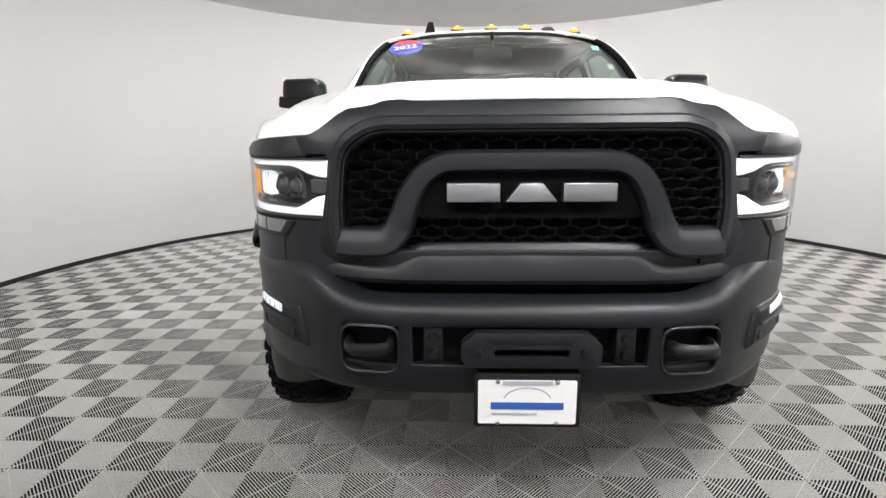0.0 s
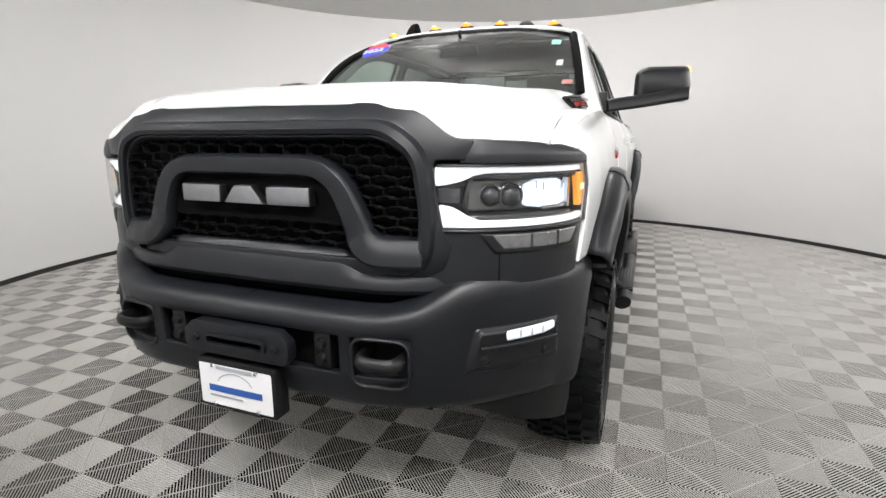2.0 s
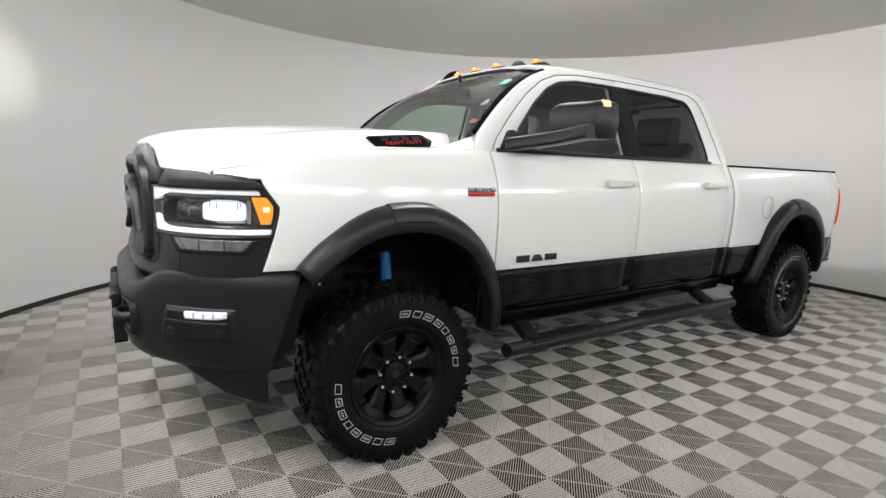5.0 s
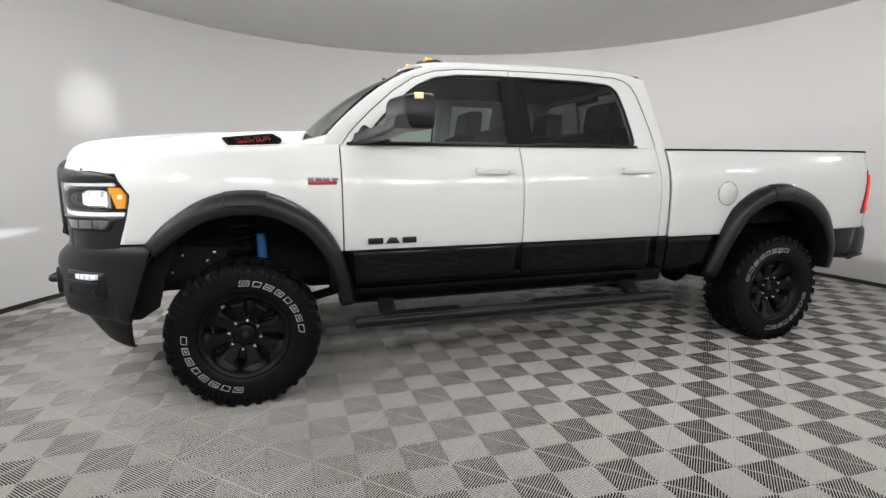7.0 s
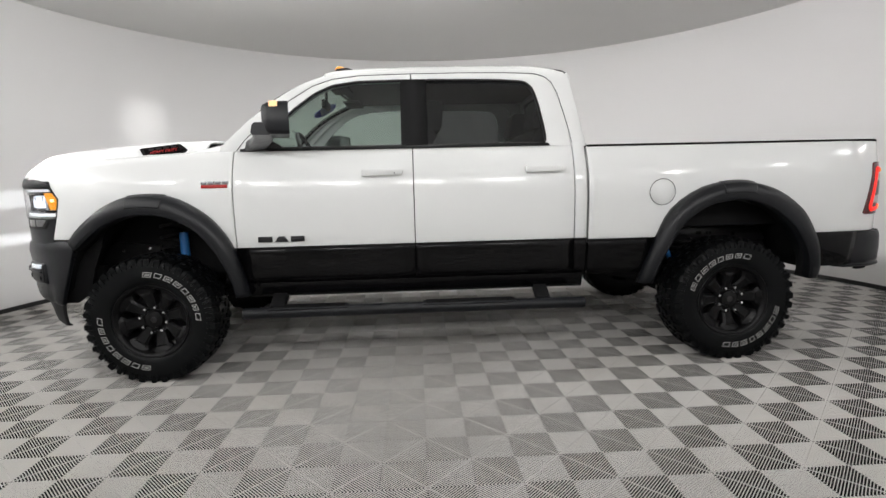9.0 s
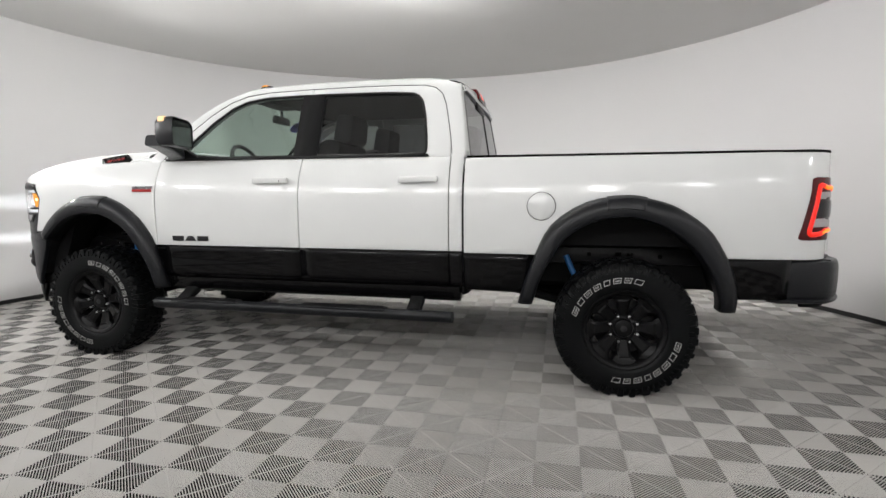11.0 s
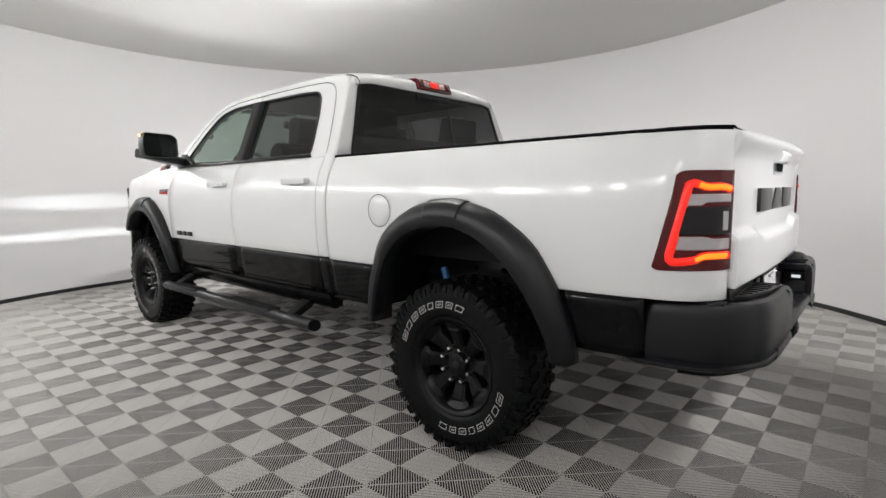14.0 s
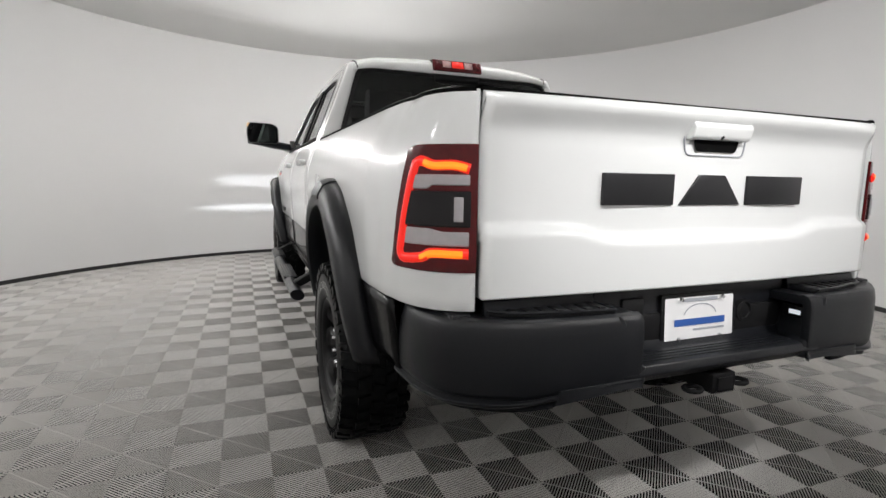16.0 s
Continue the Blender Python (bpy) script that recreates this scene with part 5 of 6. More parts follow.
part("plate_holder", prism(rounded([(-0.150, 0.452), (0.162, 0.452), (0.162, 0.622), (-0.150, 0.622)], 0.01), "x", -1.085, -1.03, 0.006), TRIM, truck, "black licence plate holder")
plate(-1.088, -1, -0.137, 0.155, 0.464, 0.606, 0.0, truck, "white dealer plate in a black frame on the front bumper")


# ---- wheel arches ----
def flare(cx, pts_out, pts_in, parent, pad=None):
    n = 36
    a, b = curve(pts_out, n), curve(pts_in, n)
    rows = []
    for (xo, zo), (xi, zi) in zip(a, b):
        f = lambda t: (xo + (xi - xo) * t, zo + (zi - zo) * t)  # noqa: E731
        base = side(min(max(zo, 0.5), 1.3), xo)
        row = []
        for t, y in ((-0.02, base - 0.005), (0.01, base + 0.026), (0.12, base + 0.056), (0.42, base + 0.076), (0.8, base + 0.080), (0.95, base + 0.070), (1.0, base + 0.045), (1.02, base - 0.05)):
            x, z = f(t)
            row.append((x, y, z))
        rows.append(row)
    if pad:
        bump = []
        for (xo, zo), (xi, zi) in zip(curve(pts_out, 120), curve(pts_in, 120)):
            if pad[0] <= xo <= pad[1]:
                base = side(min(max(zo, 0.5), 1.3), xo)
                bump.append([(xo + (xi - xo) * t, y, zo + (zi - zo) * t) for t, y in ((-0.05, base - 0.005), (-0.045, base + 0.026), (0.10, base + 0.062), (0.42, base + 0.082), (0.60, base + 0.084), (0.63, base + 0.07))])
        pair("flare_pad", sheet(bump, flip=True), PLASTIC, parent, thick=0.012, bevel=0.003)
    return pair("wheel_flare", sheet(rows, flip=True), PLASTIC, parent, "black textured wheel arch flare", thick=0.012)


FO = [(-0.455, 0.93), (-0.36, 1.03), (-0.20, 1.14), (-0.04, 1.19), (0.18, 1.18), (0.375, 1.075), (0.495, 0.94), (0.56, 0.80), (0.60, 0.64), (0.615, 0.53)]
FI = [(-0.40, 0.86), (-0.30, 0.945), (-0.18, 1.025), (-0.03, 1.065), (0.15, 1.055), (0.32, 0.975), (0.42, 0.86), (0.475, 0.76), (0.515, 0.64), (0.53, 0.53)]
RO = [(3.155, 0.53), (3.20, 0.68), (3.255, 0.83), (3.35, 1.02), (3.55, 1.155), (3.77, 1.192), (3.93, 1.168), (4.06, 1.121), (4.205, 1.02), (4.284, 0.915), (4.36, 0.765), (4.395, 0.61), (4.395, 0.53)]
RI = [(3.245, 0.53), (3.29, 0.68), (3.34, 0.79), (3.43, 0.935), (3.58, 1.035), (3.76, 1.068), (3.89, 1.048), (3.995, 1.005), (4.115, 0.915), (4.19, 0.825), (4.26, 0.705), (4.295, 0.595), (4.30, 0.53)]
for cx, o, i, pad in ((0.05, FO, FI, (-0.08, 0.16)), (WB, RO, RI, (3.66, 3.90))):
    flare(cx, o, i, truck, pad)
pair("wheel_liner", prism([(-0.64, 0.50), (-0.53, 0.50), (-0.44, 0.56), (-0.40, 0.72), (-0.35, 0.84), (-0.31, 0.97), (-0.62, 0.97)], "y", 0.885, 0.90), DARK, truck, "black liner in front of the wheel")
# wheel wells
for cx, r in ((0.06, 0.62), (WB - 0.02, 0.60)):
    rows = []
    for k in range(25):
        q = math.pi * (0.07 + 0.86 * k / 24)
        rows.append([(cx + r * math.cos(q), y, HUBZ + 0.04 + r * 1.10 * math.sin(q)) for y in (1.0, 0.92, 0.74, 0.56)])
    pair("wheel_well", sheet(rows), DARK, truck, thick=0.01)
    pair("wheel_well_wall", box(cx - r, cx + r, 0.55, 0.57, 0.60, 1.10), DARK, truck)


# ---- wheels ----
def wheel(name, m, turn, word_turn):
    """A wheel with its outer face towards -y, at the pose m."""
    w = new(name)
    w.parent = truck
    tyre_prof = [(0.230, -0.115), (0.244, -0.132), (0.262, -0.141), (0.30, -0.146), (0.345, -0.146), (0.372, -0.142), (0.392, -0.132), (0.402, -0.118), (0.404, 0.0),
                 (0.402, 0.118), (0.392, 0.132), (0.345, 0.146), (0.29, 0.145), (0.238, 0.132), (0.222, 0.11)]
    tyre = part("tyre", lathe(tyre_prof, 72), RUBBER, w, "black off-road tyre with raised white marks")
    lugs = bmesh.new()
    n = 34
    for k in range(n):
        for row, (y0, y1, a0, ln, r0, r1) in enumerate(((-0.147, -0.088, 0.0, 0.105, 0.386, 0.415), (-0.078, -0.028, 0.07, 0.10, 0.398, 0.4155), (-0.02, 0.03, 0.02, 0.09, 0.398, 0.4155), (0.038, 0.082, 0.09, 0.10, 0.398, 0.4155), (0.09, 0.147, 0.04, 0.105, 0.386, 0.415))):
            q0 = 2 * math.pi * k / n + a0 + (0.018 if k % 2 and row in (0, 4) else 0)
            sk = 0.03 if row % 2 else -0.03
            ln2 = ln * (0.88 + 0.2 * (k % 3 == 0))
            vs = []
            for rr, g in ((r0 - 0.012, 0.0), (r1, 0.008)):
                for y, dq in ((y0, 0), (y1, sk)):
                    for e in (0 + g, ln2 - g):
                        q = q0 + dq + e
                        ro = rr - (0.012 if (abs(y) > 0.13 and rr == r1) else 0)
                        vs.append(lugs.verts.new((ro * math.cos(q), y, ro * math.sin(q))))
            a, b, c, d, e, f, g, h = vs
            for face in ((e, f, h, g), (a, b, f, e), (c, g, h, d), (a, e, g, c), (b, d, h, f)):
                lugs.faces.new(face)
    for k in range(n * 2):
        q = 2 * math.pi * (k + 0.2) / (n * 2)
        r0, r1, dq = 0.352, 0.392, 0.030 if k % 2 else 0.022
        vs = [lugs.verts.new((r * math.cos(a), y, r * math.sin(a))) for r, y in ((r0, -0.1455), (r1 - 0.004, -0.1385)) for a in (q, q + dq)]
        ws2 = [lugs.verts.new((r * math.cos(a), y, r * math.sin(a))) for r, y in ((r0 + 0.003, -0.1495), (r1, -0.146)) for a in (q + 0.003, q + dq - 0.003)]
        for f in ((ws2[0], ws2[1], ws2[3], ws2[2]), (vs[0], vs[1], ws2[1], ws2[0]), (vs[2], ws2[2], ws2[3], vs[3]), (vs[0], ws2[0], ws2[2], vs[2]), (vs[1], vs[3], ws2[3], ws2[1])):
            lugs.faces.new(f)
    bmesh.ops.recalc_face_normals(lugs, faces=lugs.faces)
    part("tread", lugs, RUBBER, tyre, "", 30)
    widths = (0.17, 0.14, 0.16, 0.15, 0.12, 0.15, 0.13, 0.15)
    for start in word_turn:
        q0 = start
        for k, dq in enumerate(widths):
            marks = bmesh.new()
            n2, lean = 5, 0.022
            rings = []
            for cut in (0.0, 0.0030, 0.0112, 0.0135):
                r0, r1, e = 0.287 + cut, 0.3175 - cut, cut / 0.30
                rings.append([(r0, e + (dq - 2 * e) * u) for u in np.linspace(0, 1, n2)] + [(r1, e + (dq - 2 * e) * u + lean) for u in np.linspace(1, 0, n2)])
            loops = [[marks.verts.new((r * math.cos(q0 - u), -0.1482, r * math.sin(q0 - u))) for r, u in rr] for rr in rings]
            for va, vb in ((loops[0], loops[1]), (loops[2], loops[3])) if k % 3 != 1 else ((loops[0], loops[1]),):
                for e in range(2 * n2):
                    g = (e + 1) % (2 * n2)
                    marks.faces.new((va[e], va[g], vb[g], vb[e]))
            marks.normal_update()
            for f in marks.faces:
                if f.normal.y > 0:
                    f.normal_flip()
            part("sidewall_mark", marks, LETTER, tyre, "white outlined raised mark")
            q0 -= dq + 0.062
    rim_prof = [(0.236, -0.118), (0.241, -0.129), (0.236, -0.134), (0.228, -0.131), (0.214, -0.120), (0.206, -0.100), (0.198, -0.03), (0.195, 0.10), (0.215, 0.12)]
    rim = part("rim", lathe(rim_prof, 64), RIM, w, "satin black eight-spoke wheel")
    hubp = [(0.0, -0.062), (0.085, -0.062), (0.094, -0.055), (0.10, -0.02), (0.0, -0.02)]
    part("hub", lathe(hubp, 40), RIM, rim)
    for k in range(8):
        q = turn + 2 * math.pi * k / 8
        bm = bmesh.new()
        secs = []
        for r, hw, top, bot in ((0.075, 0.030, -0.066, -0.02), (0.11, 0.033, -0.078, -0.025), (0.158, 0.040, -0.096, -0.05), (0.168, 0.043, -0.099, -0.05), (0.178, 0.054, -0.096, -0.06), (0.195, 0.068, -0.104, -0.07), (0.212, 0.080, -0.114, -0.08), (0.228, 0.088, -0.120, -0.085)):
            secs.append([bm.verts.new((r, y, t)) for t, y in ((-hw, bot), (-hw, top + 0.012), (-hw * 0.62, top), (hw * 0.62, top), (hw, top + 0.012), (hw, bot))])
        for a, b in zip(secs, secs[1:]):
            for i in range(5):
                bm.faces.new((a[i], a[i + 1], b[i + 1], b[i]))
        bm.faces.new(secs[0])
        bm.faces.new(secs[-1][::-1])
        bmesh.ops.rotate(bm, verts=bm.verts, matrix=Matrix.Rotation(-q, 3, "Y"))
        bmesh.ops.recalc_face_normals(bm, faces=bm.faces)
        part("spoke", bm, RIM, rim, "", 25)
        ql = q + math.pi / 8
        p = (0.083 * math.cos(ql), -0.058, 0.083 * math.sin(ql))
        part("lug_nut", lathe([(0, -0.050), (0.008, -0.048), (0.0125, -0.038), (0.014, 0.0)], 8, p), STEEL, rim, "chrome lug nut")
    cap = part("centre_cap", lathe([(0, -0.096), (0.035, -0.095), (0.052, -0.088), (0.058, -0.07), (0.060, -0.05)], 36), RIM, rim, "black centre cap")
    part("cap_emblem", lathe([(0.0, -0.0975), (0.018, -0.0972), (0.022, -0.0955)], 6), BADGE, cap)
    part("brake_disc", lathe([(0.07, 0.0), (0.175, 0.0), (0.175, 0.03), (0.07, 0.03)], 40), BADGE, w, "dull dark brake disc")
    part("brake_caliper", prism([(0.09, -0.06), (0.18, -0.08), (0.19, 0.0), (0.18, 0.08), (0.09, 0.06)], "y", -0.025, 0.06, 0.008), TRIM, w)
    w.matrix_basis = m
    return w


YW = 0.925
wheel("front_wheel", pose(0, -YW, HUBZ), 0.2, (1.62, -1.64))
wheel("rear_wheel", pose(WB, -YW, HUBZ), 0.05, (2.88, -0.16))
wheel("front_wheel", pose(0, YW, HUBZ, 0, 0, 180), 0.1, (1.0, -2.0))
wheel("rear_wheel", pose(WB, YW, HUBZ, 0, 0, 180), 0.3, (2.0, -1.0))

# ---- chassis ----
beams = pair("bed_beam", box(3.15, 4.30, 0.575, 0.60, 0.738, 0.848, 0.006), BADGE, truck, "dark steel frame beam with holes drawn as black patches")
for ob, sg in zip(beams, (1, -1)):
    # holes aren't cut: thin matte-black plates carry their shade as colour
    for hx, hw, hz in ((3.60, 0.012, 0.80), (3.787, 0.020, 0.803), (3.85, 0.008, 0.803), (3.875, 0.008, 0.803), (4.05, 0.012, 0.79)):
        finish("beam_hole_patch", box(hx - hw, hx + hw, 0.5995, 0.6015, hz - min(hw, 0.012), hz + min(hw, 0.012)), MATTE, ob, mirror=sg < 0)
pair("frame_rail", box(-0.80, 4.70, 0.40, 0.48, 0.56, 0.74, 0.01), DARK, truck)
for x in (-0.6, 0.75, 2.0, 3.1, 4.55):
    part("cross_member", box(x - 0.04, x + 0.04, -0.45, 0.45, 0.56, 0.66, 0.01), DARK, truck)
for x, off in ((0.0, 0.28), (WB, 0.0)):
    ax = part("axle", tube([(x, -0.86, HUBZ), (x, 0.86, HUBZ)], 0.05, 14), DARK, truck, "black solid axle")
    part("differential", lathe([(0.0, -0.12), (0.10, -0.10), (0.155, -0.03), (0.155, 0.03), (0.10, 0.10), (0.0, 0.12)], 24, (x, off, HUBZ)), DARK, ax)
for s in (1, -1):
    for x, xa in ((-0.005, 0.105), (3.62, 3.535)):
        bm = bmesh.new()
        coil = [(x + 0.065 * math.cos(q), s * 0.66 + 0.065 * math.sin(q), 0.47 + (0.53 if x < 1 else 0.30) * q / (2 * math.pi * 7)) for q in np.linspace(0, 2 * math.pi * 7, 120)]
        bm.free()
        part("coil_spring", tube(coil, 0.011, 6), TRIM, truck, "black coil spring")
        shock = part("shock_absorber", tube([(xa, s * 0.72, 0.60), (xa - (0.01 if x < 1 else 0.09), s * 0.70, 0.925 if x < 1 else 0.80)], 0.030 if x < 1 else 0.019, 14), BLUE, truck, "blue painted shock absorber")
        part("shock_rod", tube([(xa, s * 0.72, 0.42), (xa, s * 0.72, 0.60)], 0.014, 8), STEEL, shock)
    part("control_arm", tube([(0.0, s * 0.62, 0.40), (0.72, s * 0.46, 0.53)], 0.03, 8), DARK, truck)
    part("control_arm", tube([(WB, s * 0.62, 0.40), (3.05, s * 0.46, 0.53)], 0.03, 8), DARK, truck)
    bx = prism([(-0.50, 0.62), (-0.12, 0.75), (-0.10, 0.83), (-0.40, 0.86), (-0.52, 0.80)], "y", s * 0.60, s * 0.62)
    sk = part("splash_panel", bx, TRIM, truck, "black splash panel with bolts")
    for px, pz in ((-0.42, 0.70), (-0.36, 0.80), (-0.22, 0.76), (-0.18, 0.81)):
        part("bolt", lathe([(0, s * 0.006), (0.01, s * 0.004), (0.012, 0)], 10, (px, s * 0.621 if s > 0 else s * 0.621, pz)), STEEL, sk)
    part("bumper_stay", box(-0.85, -0.42, s * 0.74 - 0.03, s * 0.74 + 0.03, 0.62, 0.72, 0.01), DARK, truck)
part("drive_shaft", tube([(0.9, 0.05, 0.50), (WB - 0.15, 0.0, 0.43)], 0.045, 12), DARK, truck)
part("transmission", box(0.35, 1.35, -0.22, 0.22, 0.46, 0.75, 0.05), DARK, truck)
part("fuel_tank", box(1.75, 2.75, -0.42, -0.10, 0.44, 0.70, 0.05), DARK, truck)
part("exhaust_pipe", tube(curve([(1.2, 0.25, 0.5), (2.2, 0.3, 0.5), (3.2, 0.35, 0.56), (3.8, 0.5, 0.72), (4.3, 0.6, 0.58), (4.75, 0.72, 0.55)], 24), 0.04, 10), DARK, truck)
part("exhaust_muffler", tube([(2.1, 0.3, 0.5), (2.75, 0.3, 0.5)], 0.11, 16), DARK, truck)
part("spare_wheel", lathe([(0.10, 0.10), (0.22, 0.12), (0.36, 0.12), (0.40, 0.06), (0.40, -0.06), (0.36, -0.12), (0.22, -0.12), (0.10, -0.10)], 40, (4.42, 0.0, 0.68), "z"), RUBBER, truck)
part("cab_floor", box(0.50, 2.80, -0.92, 0.92, 0.60, 0.70), DARK, truck)
part("firewall", box(0.50, 0.56, -0.88, 0.88, 0.62, 1.40), DARK, truck)
pair("inner_sill", box(0.56, 2.79, 0.86, 0.93, 0.56, 0.95), DARK, truck)
part("cab_rear_panel", box(2.74, 2.78, -0.92, 0.92, 0.62, 1.34), DARK, truck)

# side steps
for s in (1, -1):
    st = part("side_step", tube(curve([(0.60, s * 1.10, 0.437), (1.3, s * 1.105, 0.44), (2.1, s * 1.105, 0.44), (2.76, s * 1.10, 0.437)], 16), 0.047, 16, r2=0.036), PLASTIC, truck, "black oval side step bar")
    for a, b in ((0.75, 1.25), (1.72, 2.32)):
        pad = part("step_pad", box(a, b, s * 1.10 - 0.05, s * 1.10 + 0.045, 0.462, 0.478, 0.005), PLASTIC, st, "grooved rubber step pad")
        for k in range(5):
            part("pad_groove", box(a + 0.02, b - 0.02, s * 1.10 - 0.042 + k * 0.018, s * 1.10 - 0.034 + k * 0.018, 0.477, 0.4815), TRIM, pad)
    for x in (0.80, 2.50):
        part("step_bracket", prism([(s * 0.95, 0.54), (s * 0.985, 0.54), (s * 1.10, 0.477), (s * 1.06, 0.445), (s * 0.95, 0.50)], "x", x - 0.045, x + 0.045, 0.008), DARK, st)

# rear bumper
RB = even([(5.035, 0.0), (5.035, 0.35), (5.03, 0.55), (5.015, 0.72), (4.982, 0.80), (4.935, 0.875), (4.88, 0.925), (4.79, 0.958), (4.70, 0.970), (4.56, 0.978)], 60)
rb_prof = ((0.578, 0.06), (0.580, 0.022), (0.586, 0.002), (0.594, -0.006), (0.600, -0.006), (0.604, 0.002), (0.609, 0.010), (0.616, 0.004), (0.63, 0.0), (0.70, -0.003), (0.78, -0.002), (0.808, 0.003), (0.822, 0.012), (0.828, 0.030), (0.823, 0.040), (0.820, 0.16))
OB = outward(RB)
for s in (1, -1):
    rows = []
    for k in range(61):
        row = []
        for z, o in rb_prof:
            f0 = 0.275 + (lerp(z, (0.57, 0.83), (0.985, 0.925)) - 0.275) * k / 60
            p = along(RB, f0, f0 + 1e-5, 1, z, -(o + 0.02 * max(0, (k - 57) / 3) ** 2) * OB)[0]
            row.append((p[0], p[1], z + (lerp(p[1], (0.45, 0.80), (0.035, 0.0)) if z < 0.605 else 0)))
        rows.append(row)
    bm = sheet(rows)
    bm.normal_update()
    if sum(f.normal.dot(f.calc_center_median() - Vector((4.7, 0.5, 0.7))) for f in bm.faces) < 0:
        bmesh.ops.reverse_faces(bm, faces=bm.faces)
    rbp = finish("rear_bumper", bm, PLASTIC, truck, "black textured rear step bumper half", 50, mirror=s < 0)
    soften(solid(rbp, 0.03), 0.006)
    tread = prism([(4.90, s * 0.43), (5.0, s * 0.43), (4.985, s * 0.58), (4.945, s * 0.74), (4.90, s * 0.79)], "z", 0.815, 0.838, 0.006)
    tp = part("step_tread", tread, PLASTIC, rbp, "ribbed black step tread")
    part("tread_back_wall", prism([(4.878, 0.82), (4.902, 0.82), (4.894, 0.862), (4.878, 0.862)], "y", min(s * 0.43, s * 0.80), max(s * 0.43, s * 0.80), 0.003), PLASTIC, tp, "low black wall behind the tread")
    edge = [(4.905, s * 0.435, 0.839), (5.004, s * 0.435, 0.839), (4.990, s * 0.58, 0.839), (4.951, s * 0.742, 0.839), (4.905, s * 0.795, 0.839)]
    part("tread_frame", tube(edge, 0.0045, 8), PLASTIC, tp, "raised rim of the tread")
    for k in range(7):
        a = s * (0.45 + k * 0.045)
        part("tread_rib", box(4.915, 4.98 - 0.010 * max(0, k - 2), min(a, a + s * 0.022), max(a, a + s * 0.022), 0.837, 0.8425, 0.002), TRIM, tp)
    ramp = [(0.44, 0.826), (0.425, 0.818), (0.408, 0.79), (0.39, 0.71), (0.37, 0.678), (0.335, 0.668), (0.335, 0.615), (0.44, 0.605)]
    part("bumper_inner_end", prism([(s * y, z) for y, z in ramp], "x", 4.90, 5.034, 0.010, 3), PLASTIC, rbp)
    finish("lower_valance", wrap(RB, 0.47, 0.84, 0.552, 0.60, -0.060 * OB, 0.02 * OB, 24, 1), DARK, rbp, mirror=s < 0)
    for f0 in (0.52, 0.70):
        p = along(RB, f0, f0 + 1e-5, 1, 0.566, -0.060 * OB)[0]
        finish("valance_bolt", lathe([(0, 0.010), (0.008, 0.008), (0.010, -0.004)], 10, p, "x"), BADGE, rbp, mirror=s < 0)
    part("bumper_end_trim", box(4.70, 4.90, s * 0.84, s * 0.90, 0.80, 0.832, 0.006) if s > 0 else box(4.70, 4.90, -0.90, -0.84, 0.80, 0.832, 0.006), PLASTIC, rbp)
centre = part("bumper_centre", prism([(4.86, 0.86), (4.885, 0.86), (4.89, 0.70), (4.93, 0.672), (5.03, 0.668), (5.038, 0.640), (5.01, 0.612), (4.90, 0.612), (4.86, 0.66)], "y", -0.42, 0.42, 0.006), PLASTIC, truck, "black bumper centre with plate pocket")
for k in range(4):
    part("ledge_rib", box(4.945 + 0.018 * k, 4.952 + 0.018 * k, -0.33, 0.33, 0.668, 0.674 - 0.0005 * k, 0.001), PLASTIC, centre)
part("lock_cover", lathe([(0.0, 0.010), (0.022, 0.009), (0.026, 0.004), (0.030, 0.012), (0.036, 0.011), (0.039, 0.0), (0.039, -0.02)], 28, (4.893, 0.212, 0.760), "x"), TRIM, centre, "round black lock cover")
part("socket_cover", box(4.882, 4.900, -0.32, -0.235, 0.765, 0.835, 0.006), TRIM, centre, "black trailer socket cover")
for s in (1, -1):
    part("plate_lamp", prism([(4.92, 0.735), (5.00, 0.735), (5.00, 0.775), (4.92, 0.785)], "y", s * 0.395 - 0.012, s * 0.395 + 0.012, 0.004), TRIM, centre)
    part("lamp_lens", box(4.945, 4.985, s * 0.384 - 0.004, s * 0.384 + 0.004, 0.748, 0.764, 0.002), GLOW, centre, "lit plate lamp")
plate(4.908, 1, -0.152, 0.152, 0.682, 0.825, -0.06, truck, "white dealer plate in a black frame on the rear bumper")
hitch = part("hitch_receiver", box(4.80, 5.02, -0.05, 0.05, 0.535, 0.60, 0.006), DARK, truck, "black hitch receiver")
# black plate on the solid receiver, coloured as the shaded opening
part("receiver_opening_patch", box(5.018, 5.026, -0.032, 0.032, 0.548, 0.588), TRIM, hitch)
part("hitch_bar", tube([(4.80, -0.55, 0.585), (4.80, 0.55, 0.585)], 0.035, 10), DARK, hitch)
for s in (1, -1):
    part("chain_loop", tube([(4.99 + 0.025 * math.cos(q), s * 0.10 + 0.028 * math.sin(q), 0.55) for q in np.linspace(0, 2 * math.pi, 14)[:-1]], 0.008, 6, closed=True), DARK, hitch)
part("bumper_brace", box(4.55, 4.90, -0.85, 0.85, 0.64, 0.78, 0.01), DARK, truck)

